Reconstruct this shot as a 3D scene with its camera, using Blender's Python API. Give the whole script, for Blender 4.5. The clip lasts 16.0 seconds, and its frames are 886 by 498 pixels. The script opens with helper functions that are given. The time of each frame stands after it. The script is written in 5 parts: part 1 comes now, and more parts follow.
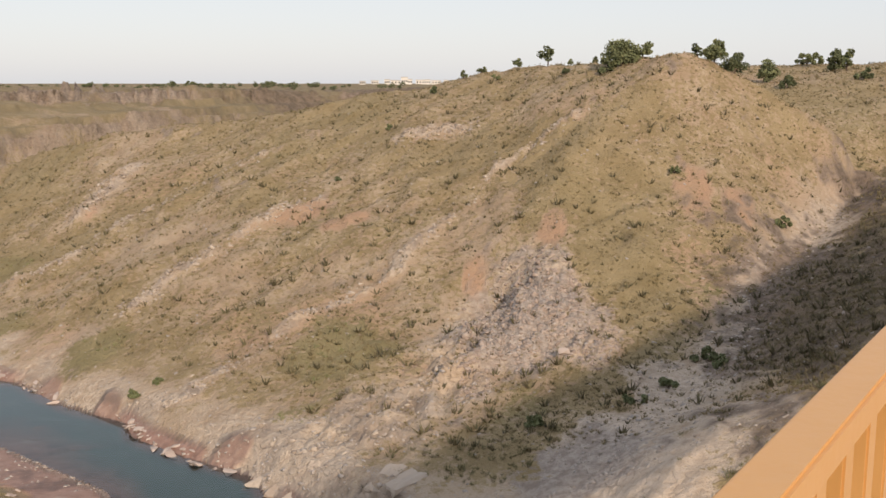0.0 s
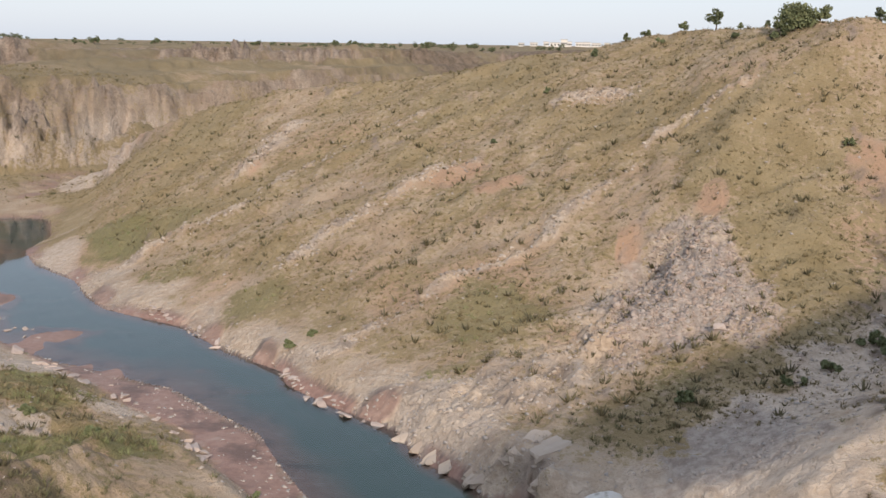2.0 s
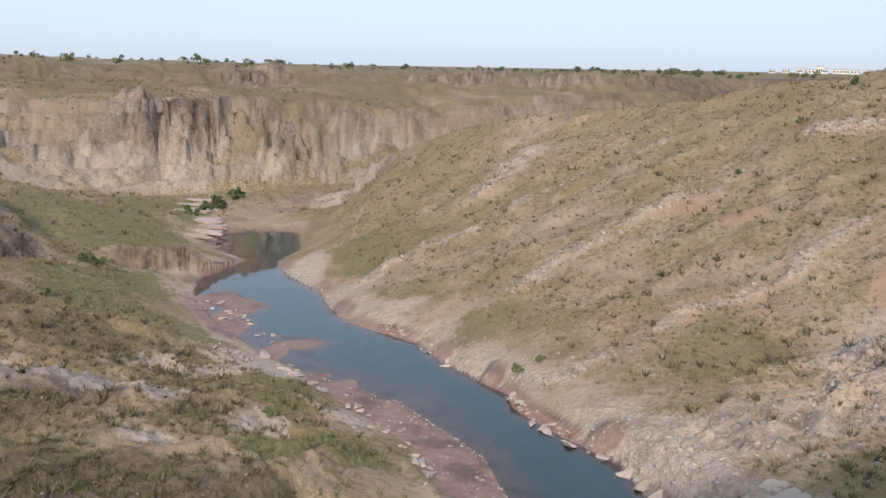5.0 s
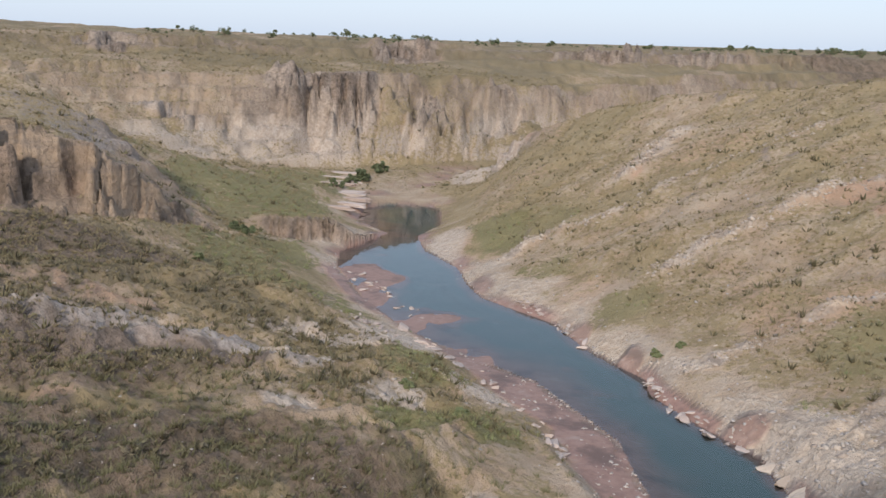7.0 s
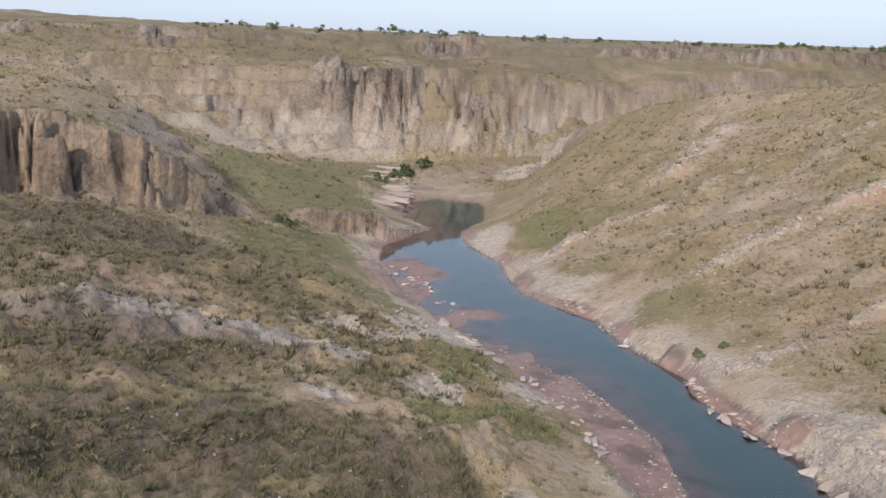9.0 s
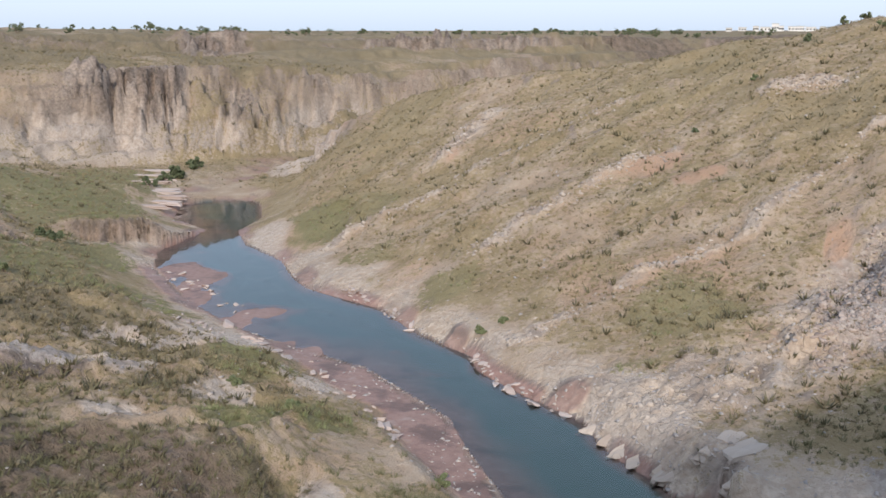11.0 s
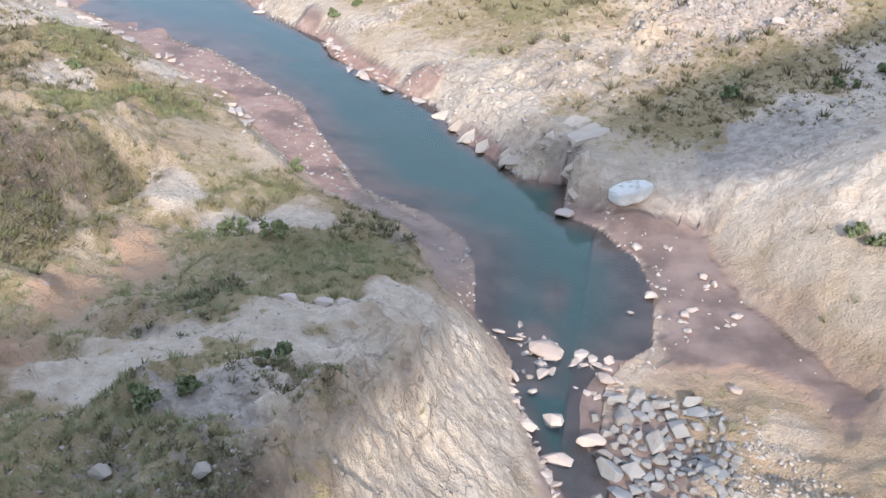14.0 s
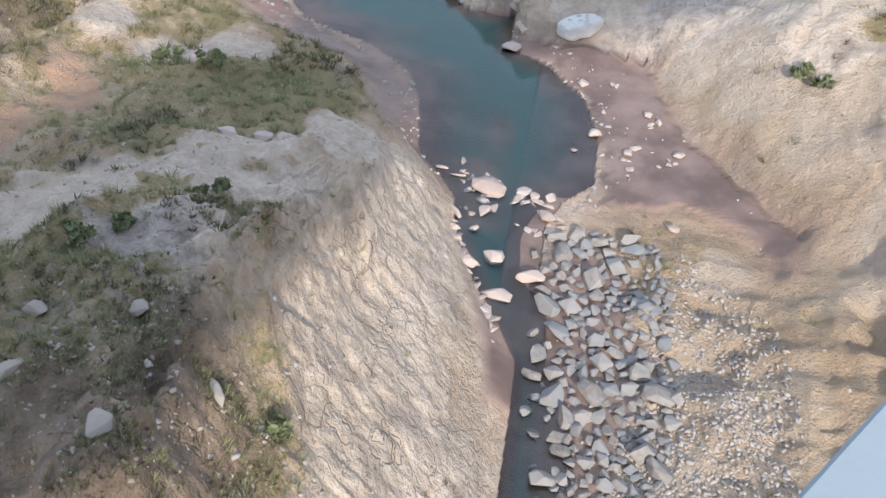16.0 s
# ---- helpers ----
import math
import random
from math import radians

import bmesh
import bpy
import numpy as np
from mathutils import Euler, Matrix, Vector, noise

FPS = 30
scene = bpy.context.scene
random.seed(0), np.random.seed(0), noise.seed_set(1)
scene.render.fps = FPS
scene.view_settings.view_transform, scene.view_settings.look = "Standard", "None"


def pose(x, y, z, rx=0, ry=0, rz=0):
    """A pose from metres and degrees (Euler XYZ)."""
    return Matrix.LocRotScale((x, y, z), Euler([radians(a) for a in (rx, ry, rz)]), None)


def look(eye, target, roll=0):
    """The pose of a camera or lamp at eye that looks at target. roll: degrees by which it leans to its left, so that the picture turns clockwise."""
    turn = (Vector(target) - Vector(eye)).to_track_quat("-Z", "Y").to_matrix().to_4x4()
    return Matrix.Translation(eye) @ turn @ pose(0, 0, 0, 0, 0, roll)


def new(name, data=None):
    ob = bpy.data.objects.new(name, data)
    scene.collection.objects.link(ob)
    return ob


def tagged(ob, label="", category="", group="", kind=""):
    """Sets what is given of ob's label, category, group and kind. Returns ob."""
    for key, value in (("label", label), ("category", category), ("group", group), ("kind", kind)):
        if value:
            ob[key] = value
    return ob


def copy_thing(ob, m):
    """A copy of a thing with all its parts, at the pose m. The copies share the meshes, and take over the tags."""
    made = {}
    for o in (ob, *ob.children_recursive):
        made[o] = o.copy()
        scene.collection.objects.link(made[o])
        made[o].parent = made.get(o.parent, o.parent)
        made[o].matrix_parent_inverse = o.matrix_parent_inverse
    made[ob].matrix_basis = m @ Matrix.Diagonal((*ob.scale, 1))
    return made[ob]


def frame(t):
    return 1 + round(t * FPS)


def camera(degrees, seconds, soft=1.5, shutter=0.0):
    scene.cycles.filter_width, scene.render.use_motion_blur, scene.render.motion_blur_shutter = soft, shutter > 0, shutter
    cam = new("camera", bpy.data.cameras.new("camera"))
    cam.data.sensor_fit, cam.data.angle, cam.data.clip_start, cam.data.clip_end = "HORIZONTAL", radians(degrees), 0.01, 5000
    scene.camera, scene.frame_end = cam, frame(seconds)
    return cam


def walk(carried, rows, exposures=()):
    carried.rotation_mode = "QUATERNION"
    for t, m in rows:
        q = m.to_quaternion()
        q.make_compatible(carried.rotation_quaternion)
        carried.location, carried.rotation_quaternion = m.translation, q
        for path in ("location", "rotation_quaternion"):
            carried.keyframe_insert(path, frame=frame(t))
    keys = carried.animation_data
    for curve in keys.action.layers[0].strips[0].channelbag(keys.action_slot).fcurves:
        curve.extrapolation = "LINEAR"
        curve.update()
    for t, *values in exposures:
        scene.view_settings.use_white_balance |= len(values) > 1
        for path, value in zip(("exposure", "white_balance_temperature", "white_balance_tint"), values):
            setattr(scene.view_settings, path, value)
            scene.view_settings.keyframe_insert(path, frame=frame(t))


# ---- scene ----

# ------------------------------------------------------------ camera
EYE_ROWS = [
    # seconds, x, y, z, yaw, pitch, roll
    (0.0, 0.03, -0.43, 20.10, 0.00, -9.55, -0.00),
    (0.5, 0.03, -0.31, 20.10, 3.59, -9.72, 0.62),
    (1.0, 0.03, -0.22, 20.11, 5.71, -10.39, 0.82),
    (1.5, -0.10, -0.20, 20.10, 7.72, -11.33, 0.84),
    (2.0, -0.11, -0.11, 20.09, 8.88, -11.75, 0.81),
    (2.5, -0.09, -0.05, 20.10, 9.33, -12.08, 1.16),
    (3.0, -0.16, -0.10, 20.10, 9.44, -12.05, 1.09),
    (3.5, -0.25, -0.14, 20.10, 11.00, -11.95, 0.59),
    (4.0, -0.28, 0.01, 20.10, 14.96, -11.54, 1.49),
    (4.5, -0.23, 0.15, 20.09, 19.22, -10.66, 1.28),
    (7.0, -0.38, 0.18, 20.10, 30.76, -11.97, 1.47),
    (7.5, -0.42, 0.21, 20.10, 32.66, -11.61, 1.69),
    (8.0, -0.39, 0.25, 20.10, 33.97, -11.83, 1.96),
    (10.5, -0.04, 0.15, 20.11, 26.05, -13.26, 0.60),
    (11.0, -0.01, -0.02, 20.10, 20.42, -12.51, -0.04),
    (11.5, -0.09, -0.04, 20.09, 17.25, -14.13, 0.81),
    (12.0, 0.05, 0.00, 20.10, 16.55, -17.90, 1.64),
    (12.5, 0.09, 0.03, 20.08, 14.46, -21.65, 1.63),
    (13.0, 0.08, 0.02, 20.08, 12.58, -25.66, 1.93),
    (13.5, 0.09, 0.05, 20.10, 10.21, -28.62, 2.04),
    (14.0, 0.15, 0.14, 20.10, 11.04, -30.43, 3.58),
    (14.5, 0.21, 0.19, 20.11, 9.58, -33.10, 4.49),
    (15.0, 0.18, 0.25, 20.11, 7.25, -34.17, 5.99),
    (15.5, 0.17, 0.37, 20.11, 6.99, -38.02, 6.87),
    (16.0, 0.19, 0.46, 20.12, 6.11, -39.93, 7.23),
]
cam = camera(48.4, 16.0)
EXPOSURES = [      # seconds, stops, kelvin, tint
    (0.0, 0.22, 7400, 15), (1.5, 0.26, 6800, 13), (3.0, 0.30, 6500, 13), (4.5, 0.27, 6250, 12), (7.5, 0.26, 6100, 11), (10.5, 0.36, 6000, 11), (12.0, 0.52, 5850, 10), (13.0, 0.88, 5750, 9), (14.5, 1.15, 5800, 9), (16.0, 0.95, 5900, 9)]
walk(cam, [(t, pose(x, y, z, 90 + p, 0, w) @ pose(0, 0, 0, 0, 0, r)) for t, x, y, z, w, p, r in EYE_ROWS], EXPOSURES)

# ------------------------------------------------------------ sky and sun
SUN_EL, SUN_AZ = 26.0, 18.0          # height of the sun, bearing (to the left of +y) towards which its light travels
world = bpy.data.worlds.new("sky")
scene.world = world
world.use_nodes = True
wn = world.node_tree
sky = wn.nodes.new("ShaderNodeTexSky")
sky.sky_type, sky.sun_disc = "NISHITA", False
sky.sun_elevation, sky.sun_rotation = radians(SUN_EL), radians(180 - SUN_AZ)
sky.air_density, sky.dust_density, sky.ozone_density = 1.0, 1.0, 1.0
bg = wn.nodes["Background"]
bg.inputs["Strength"].default_value = 0.15
haze = wn.nodes.new("ShaderNodeMix")
haze.data_type = "RGBA"
haze.inputs[0].default_value = 0.8
wn.links.new(sky.outputs[0], haze.inputs[6])
haze.inputs[7].default_value = (3.75, 4.25, 5.05, 1)          # pale dust haze over the whole sky
wn.links.new(haze.outputs[2], bg.inputs["Color"])
sun_data = bpy.data.lights.new("sun", "SUN")
sun_data.energy, sun_data.angle, sun_data.color = 2.9, radians(2.5), (1.0, 0.88, 0.74)
sun = new("sun", sun_data)
ce, se = math.cos(radians(SUN_EL)), math.sin(radians(SUN_EL))
ca, sa = math.cos(radians(SUN_AZ)), math.sin(radians(SUN_AZ))
sun.matrix_world = look((0, 0, 60), (-sa * ce, ca * ce, 60 - se))

# ------------------------------------------------------------ numpy noise and distance
TABLE = np.random.RandomState(7).rand(4096)


def vnoise(x, y, seed=0):
    """Smooth value noise from 0 to 1."""
    xi, yi = np.floor(x).astype(np.int64), np.floor(y).astype(np.int64)
    fx, fy = x - xi, y - yi
    fx, fy = fx * fx * (3 - 2 * fx), fy * fy * (3 - 2 * fy)

    def h(a, b):
        return TABLE[(a * 1597 + b * 3571 + (a * b) * 17 + seed * 911) & 4095]
    return ((h(xi, yi) * (1 - fx) + h(xi + 1, yi) * fx) * (1 - fy) + (h(xi, yi + 1) * (1 - fx) + h(xi + 1, yi + 1) * fx) * fy)


def fbm(x, y, octaves=4, seed=0):
    total, amp, norm = 0.0, 1.0, 0.0
    for k in range(octaves):
        c, s = math.cos(0.6 * k), math.sin(0.6 * k)
        total = total + amp * vnoise((c * x - s * y) * 2 ** k, (s * x + c * y) * 2 ** k, seed + k)
        norm += amp
        amp *= 0.5
    return total / norm


def ridged(x, y, octaves=3, seed=0):
    total, amp, norm = 0.0, 1.0, 0.0
    for k in range(octaves):
        total = total + amp * (1 - np.abs(2 * vnoise(x * 2 ** k, y * 2 ** k, seed + k) - 1))
        norm += amp
        amp *= 0.5
    return total / norm


def smooth(a, b, v):
    q = np.clip((v - a) / (b - a), 0, 1)
    return q * q * (3 - 2 * q)


def to_xy(az, r):
    return -np.sin(np.radians(az)) * r, np.cos(np.radians(az)) * r


def away(px, py, line):
    """Distance from points to a polyline [(x, y), ...]."""
    best = np.full(px.shape, 1e9)
    for (ax, ay), (bx, by) in zip(line[:-1], line[1:]):
        dx, dy = bx - ax, by - ay
        q = np.clip(((px - ax) * dx + (py - ay) * dy) / (dx * dx + dy * dy + 1e-9), 0, 1)
        best = np.minimum(best, (px - ax - q * dx) ** 2 + (py - ay - q * dy) ** 2)
    return np.sqrt(best)


def inside(px, py, poly):
    res = np.zeros(px.shape, bool)
    for (ax, ay), (bx, by) in zip(poly, poly[1:] + poly[:1]):
        if ay != by:
            res ^= ((ay > py) != (by > py)) & (px < (bx - ax) * (py - ay) / (by - ay) + ax)
    return res


# ------------------------------------------------------------ the lie of the land: bearing (degrees left of +y), range, height
LAND = {
    "right_shore": [(33.5, 121.0, 0.0), (31.6, 120.0, 0.0), (31.1, 117.7, 0.0), (31.0, 107.6, 0.0), (32.4, 101.4, 0.0), (32.0, 94.4, 0.0), (30.0, 86.9, 0.0), (29.4, 80.7, 0.0), (28.6, 76.8, 0.0), (24.2, 70.3, 0.0), (22.0, 63.9, 0.0), (18.6, 59.3, 0.0), (18.4, 56.8, 0.0), (15.6, 52.8, 0.0), (11.7, 49.0, 0.0), (11.4, 47.7, 0.0), (9.8, 44.9, 0.0), (7.3, 42.7, 0.0), (6.2, 41.4, 0.0), (3.1, 41.3, 0.0), (3.1, 38.2, 0.0), (0.6, 37.3, 0.0), (-2.1, 35.2, 0.0), (-3.6, 32.8, 0.0), (-4.1, 29.5, 0.0), (-2.3, 28.0, 0.0), (-1.5, 26.5, 0.0), (-1.8, 24.2, 0.0), (-3.1, 22.2, 0.0), (-3.9, 20.4, 0.0), (-6.7, 18.9, 0.0), (-9.4, 16.1, 0.0), (-24.0, 10.0, 0.0), (-40.0, 8.0, 0.0)],
    "left_shore": [(35.6, 119.0, 0.0), (36.0, 110.0, 0.0), (34.2, 102.5, 0.0), (37.0, 93.5, 0.0), (37.2, 87.4, 0.0), (35.5, 75.6, 0.0), (33.4, 68.0, 0.0), (29.7, 62.0, 0.0), (25.2, 57.4, 0.0), (20.0, 49.0, 0.0), (19.1, 45.6, 0.0), (16.2, 39.3, 0.0), (12.1, 37.3, 0.0), (9.4, 35.4, 0.0), (8.5, 33.2, 0.0), (8.2, 29.7, 0.0), (6.5, 28.4, 0.0), (5.2, 27.2, 0.0), (5.0, 25.6, 0.0), (3.1, 23.3, 0.0), (0.8, 21.7, 0.0), (-1.5, 20.1, 0.0), (-2.1, 17.6, 0.0), (-2.6, 15.3, 0.0), (-4.0, 11.0, 0.0), (-10.0, 6.0, 0.0)],
    "left_mud": [(38.2, 86.0, 0.3), (37.2, 77.9, 0.3), (34.8, 71.3, 0.3), (30.3, 59.9, 0.3), (28.6, 55.9, 0.3), (25.1, 50.3, 0.3), (22.6, 43.7, 0.3), (19.1, 38.7, 0.3), (16.2, 36.3, 0.3), (13.9, 35.6, 0.3), (12.0, 33.4, 0.3), (11.1, 31.0, 0.3)],
    "left_bank": [(39.2, 85.1, 1.0), (38.5, 73.4, 1.0), (35.8, 64.4, 1.2), (31.4, 58.7, 1.0), (30.0, 53.2, 1.2), (26.5, 46.7, 1.3), (24.3, 43.4, 1.4), (20.6, 37.3, 1.3), (17.6, 35.0, 1.4), (13.1, 32.9, 1.8), (12.7, 29.7, 2.2), (9.4, 27.3, 1.8), (7.3, 25.8, 1.6)],
    "right_mud": [(2.6, 38.6, 0.2), (-2.2, 38.6, 0.35), (-5.6, 38.3, 0.3), (-7.1, 36.3, 0.25), (-9.5, 33.8, 0.22), (-12.4, 32.5, 0.25), (-16.5, 30.1, 0.32), (-18.9, 29.3, 0.45)],
    "delta_inner": [(-18.0, 26.8, 0.42), (-15.8, 28.2, 0.32), (-12.6, 28.8, 0.22), (-10.3, 28.8, 0.16), (-4.6, 28.1, 0.05)],
    "under_bridge": [(-51.0, 8.0, 0.6), (-50.0, 13.0, 1.0), (-46.0, 18.0, 1.6), (-40.0, 16.0, 0.9), (-34.0, 20.0, 1.2), (-30.0, 14.0, 0.6)],
    "right_bank": [(26.9, 89.8, 1.4), (28.1, 82.7, 0.8), (26.1, 76.2, 0.9), (23.1, 70.7, 1.0), (20.7, 64.8, 1.1), (17.4, 59.5, 1.3), (14.5, 55.0, 1.4), (9.8, 49.5, 1.4), (8.5, 46.9, 1.5), (4.8, 43.0, 2.4), (2.6, 39.7, 2.6), (1.0, 38.9, 1.6), (-2.0, 38.5, 0.9), (-6.0, 38.7, 1.3), (-9.7, 36.2, 1.5), (-13.4, 33.3, 1.7), (-15.5, 33.0, 1.6), (-22.5, 28.5, 1.2), (-28.0, 23.1, 1.3)],
    "spur_crest": [(27.4, 140.4, 4.6), (25.8, 135.4, 8.0), (22.7, 125.4, 11.1), (18.2, 115.4, 14.3), (12.4, 110.3, 16.2), (9.2, 107.5, 16.5), (5.0, 105.5, 18.2), (0.1, 103.5, 19.9), (-4.4, 99.5, 21.0), (-8.9, 94.5, 21.8), (-12.9, 87.5, 22.5), (-14.8, 89.6, 21.9), (-17.5, 89.6, 20.0), (-20.5, 90.6, 17.3), (-23.2, 91.6, 15.0)],
    "spur_foot": [(29.6, 118.6, 1.0), (29.0, 135.5, 1.5), (27.5, 145.2, 2.0)],
    "peak_rib": [(-12.9, 86.5, 22.3), (-9.9, 80.0, 17.3), (-7.1, 74.0, 14.1), (-6.7, 66.0, 9.0), (-7.6, 58.5, 6.1), (-7.4, 52.5, 4.5)],
    "rib_left": [(-3.2, 63.5, 4.8), (-0.5, 59.5, 4.3), (0.8, 52.5, 2.9)],
    "gully": [(-24.3, 104.6, 11.8), (-22.0, 83.4, 9.2), (-20.4, 73.6, 8.0), (-18.5, 66.2, 6.9), (-16.5, 55.5, 5.4), (-15.0, 48.5, 4.8), (-12.5, 44.8, 4.2), (-9.6, 40.3, 3.0), (-6.1, 39.6, 2.1), (-3.5, 39.6, 1.4)],
    "gully_east": [(-24.4, 87.6, 11.8), (-24.7, 67.6, 9.3), (-22.4, 56.6, 7.5), (-20.3, 45.6, 6.3), (-15.8, 40.1, 5.0), (-12.7, 37.0, 4.0)],
    "cliff_toe": [(56.5, 132.5, 12.6), (51.3, 130.5, 6.6), (47.1, 134.5, 3.9), (43.7, 140.5, 2.6), (38.8, 147.1, 1.5), (35.6, 150.9, 1.2), (32.3, 154.5, 1.0), (29.0, 160.8, 1.0), (26.5, 175.0, 1.0), (22.0, 186.0, 1.5), (14.0, 215.0, 2.0), (5.0, 285.0, 3.0), (-2.0, 330.0, 6.0)],
    "cliff_ledge": [(48.8, 146.5, 9.7), (45.2, 147.0, 6.9), (40.5, 149.5, 4.0), (37.2, 153.2, 4.5), (32.3, 157.0, 5.6), (28.1, 164.0, 5.8), (25.8, 172.0, 6.3)],
    "cliff_brow": [(55.9, 150.5, 15.5), (49.7, 158.5, 15.2), (45.2, 160.5, 14.1), (40.5, 162.5, 14.8), (35.6, 166.4, 13.2), (30.8, 170.4, 14.1), (26.0, 178.4, 12.7), (22.8, 190.4, 10.5), (18.2, 212.4, 14.1), (13.8, 240.0, 14.4), (9.0, 290.0, 13.8), (5.3, 329.5, 14.1)],
    "cliff_step": [(55.1, 166.5, 16.9), (51.1, 168.5, 17.2), (45.1, 175.5, 16.9), (38.9, 185.5, 16.6), (32.4, 196.4, 15.6), (26.0, 205.4, 16.9), (19.8, 222.4, 15.4), (15.2, 246.0, 15.0), (9.0, 295.5, 14.4), (5.0, 334.5, 14.4), (-2.0, 350.0, 15.0)],
    "plateau_edge": [(75.0, 172.0, 20.0), (56.6, 172.5, 19.8), (53.9, 174.5, 19.5), (47.5, 180.5, 19.6), (38.9, 196.5, 19.6), (32.5, 207.4, 19.1), (26.1, 216.4, 18.7), (19.8, 230.4, 18.8), (13.9, 258.0, 18.8), (9.1, 300.0, 18.0), (5.0, 339.5, 17.4), (-2.0, 355.0, 19.0)],
    "bluff_foot": [(62.0, 70.0, 9.0), (56.9, 70.5, 8.9), (53.8, 71.5, 8.1), (50.6, 73.5, 7.7), (47.2, 77.5, 5.9), (45.3, 82.5, 4.8)],
    "bluff_top": [(62.0, 76.0, 14.5), (56.6, 76.5, 13.8), (53.6, 77.5, 13.5), (51.0, 78.5, 12.1), (48.4, 81.5, 9.8), (46.2, 85.5, 5.9)],
    "bluff_crest": [(66.0, 95.0, 16.0), (56.5, 98.5, 15.5), (54.1, 96.5, 14.9), (51.2, 95.5, 13.0), (48.3, 93.5, 9.6), (45.6, 90.5, 4.8)],
    "behind_bluff": [(55.1, 128.5, 15.8), (50.7, 118.5, 10.7), (47.4, 112.5, 6.5), (44.3, 100.5, 2.6)],
    "bluff_apron": [(62.0, 58.0, 7.0), (56.0, 58.5, 6.8), (50.1, 62.5, 5.9), (45.4, 70.5, 4.7), (42.8, 82.5, 3.5)],
    "flat_left": [(43.7, 92.6, 2.6), (40.2, 91.2, 1.8), (38.8, 88.0, 1.4), (44.3, 97.3, 3.4), (42.1, 108.3, 3.4), (38.2, 121.9, 2.8)],
    "scarp_top": [(41.8, 94.7, 3.3), (38.8, 97.1, 3.2), (36.2, 96.0, 2.6), (34.5, 100.3, 1.0)],
    "scarp_foot": [(41.5, 93.1, 1.4), (38.8, 93.9, 1.0), (36.8, 95.7, 0.5)],
    "mound_crest": [(62.0, 52.0, 7.5), (56.9, 50.5, 7.4), (53.2, 50.5, 6.8), (50.2, 50.5, 5.9), (46.1, 50.5, 4.8), (42.9, 50.0, 3.8), (38.9, 58.1, 1.8)],
    "mound_back": [(62.0, 57.0, 5.8), (55.2, 55.5, 6.6), (50.1, 56.5, 5.6), (45.4, 57.5, 4.2), (41.5, 56.5, 3.4)],
    "mound_foot": [(62.0, 40.0, 6.0), (56.4, 42.0, 4.7), (48.8, 43.5, 4.5), (43.9, 45.5, 4.3), (38.9, 48.5, 3.8)],
    "hump_left": [(43.1, 68.5, 3.3), (38.9, 63.5, 3.2), (36.2, 64.4, 1.6)],
    "scrub_top": [(62.0, 33.0, 6.2), (56.6, 35.5, 5.0), (48.9, 36.0, 4.6), (42.3, 37.5, 4.1), (35.5, 38.9, 3.7), (31.0, 39.9, 3.1)],
    "scrub_foot": [(40.2, 29.1, 3.2), (36.5, 30.5, 2.6), (33.3, 34.4, 2.0), (28.6, 38.3, 1.7)],
    "scrub_mid": [(38.9, 35.6, 5.0), (35.9, 35.9, 4.6), (32.7, 37.6, 3.6)],
    "track": [(41.4, 23.0, 3.4), (36.8, 26.4, 2.8), (32.5, 31.3, 2.0), (28.8, 34.3, 1.7)],
    "knoll_back": [(35.5, 22.4, 4.2), (31.1, 25.5, 3.4), (26.5, 27.0, 3.0), (22.1, 30.3, 2.6)],
    "knoll_crest": [(42.0, 15.0, 6.9), (35.8, 16.0, 6.5), (30.6, 18.0, 6.0), (24.8, 21.5, 4.8), (19.9, 23.8, 4.0), (15.1, 26.0, 3.2)],
    "knoll_brow": [(31.7, 9.9, 7.5), (26.5, 11.8, 7.2), (21.9, 14.8, 6.6), (17.8, 17.7, 5.6), (13.2, 21.3, 4.4), (10.3, 24.7, 3.2)],
    "rock_mid": [(13.4, 12.1, 4.0), (12.0, 14.6, 3.8), (11.6, 17.2, 3.6), (10.5, 20.5, 3.2), (8.5, 24.5, 2.2)],
    "rock_foot": [(1.1, 14.7, 1.0), (2.3, 16.7, 1.0), (1.5, 19.6, 0.6), (4.8, 22.5, 0.8), (6.9, 25.9, 0.8)],
    "abutment": [(-26.0, 40.0, 8.0), (-31.0, 60.0, 13.0), (-32.0, 80.0, 16.5), (-33.0, 96.0, 18.2)],
    "abutment_foot": [(-48.0, 10.0, 1.0), (-42.0, 20.0, 3.0), (-34.0, 28.0, 4.5)],
    "near_left": [(78.0, 8.0, 7.6), (50.0, 6.0, 7.6), (30.0, 6.0, 7.0), (12.0, 7.0, 3.2)],
    "back_crest": [(-8.0, 150.0, 21.5), (-14.0, 150.0, 22.3), (-18.0, 150.0, 22.9), (-22.0, 145.0, 22.8), (-27.0, 140.0, 23.2), (-34.0, 130.0, 22.0)],
    "upper_bed": [(37.0, 122.0, 0.5), (34.0, 128.0, 0.2), (32.0, 140.0, 0.25), (29.5, 152.0, 0.3), (27.0, 166.0, 0.4)],
    "far_hill": [(72.0, 350.0, 24.5), (57.0, 350.0, 24.0), (53.5, 360.0, 22.0), (49.0, 380.0, 20.4)],
    "far_rim": [(78.0, 600.0, 20.6), (60.0, 600.0, 20.6), (40.0, 600.0, 19.6), (20.0, 600.0, 18.6), (0.0, 600.0, 18.6), (-20.0, 600.0, 20.0), (-48.0, 600.0, 20.0)],
}


def xy_line(name):
    return [tuple(float(v) for v in to_xy(a, r)) for a, r, z in LAND[name]]


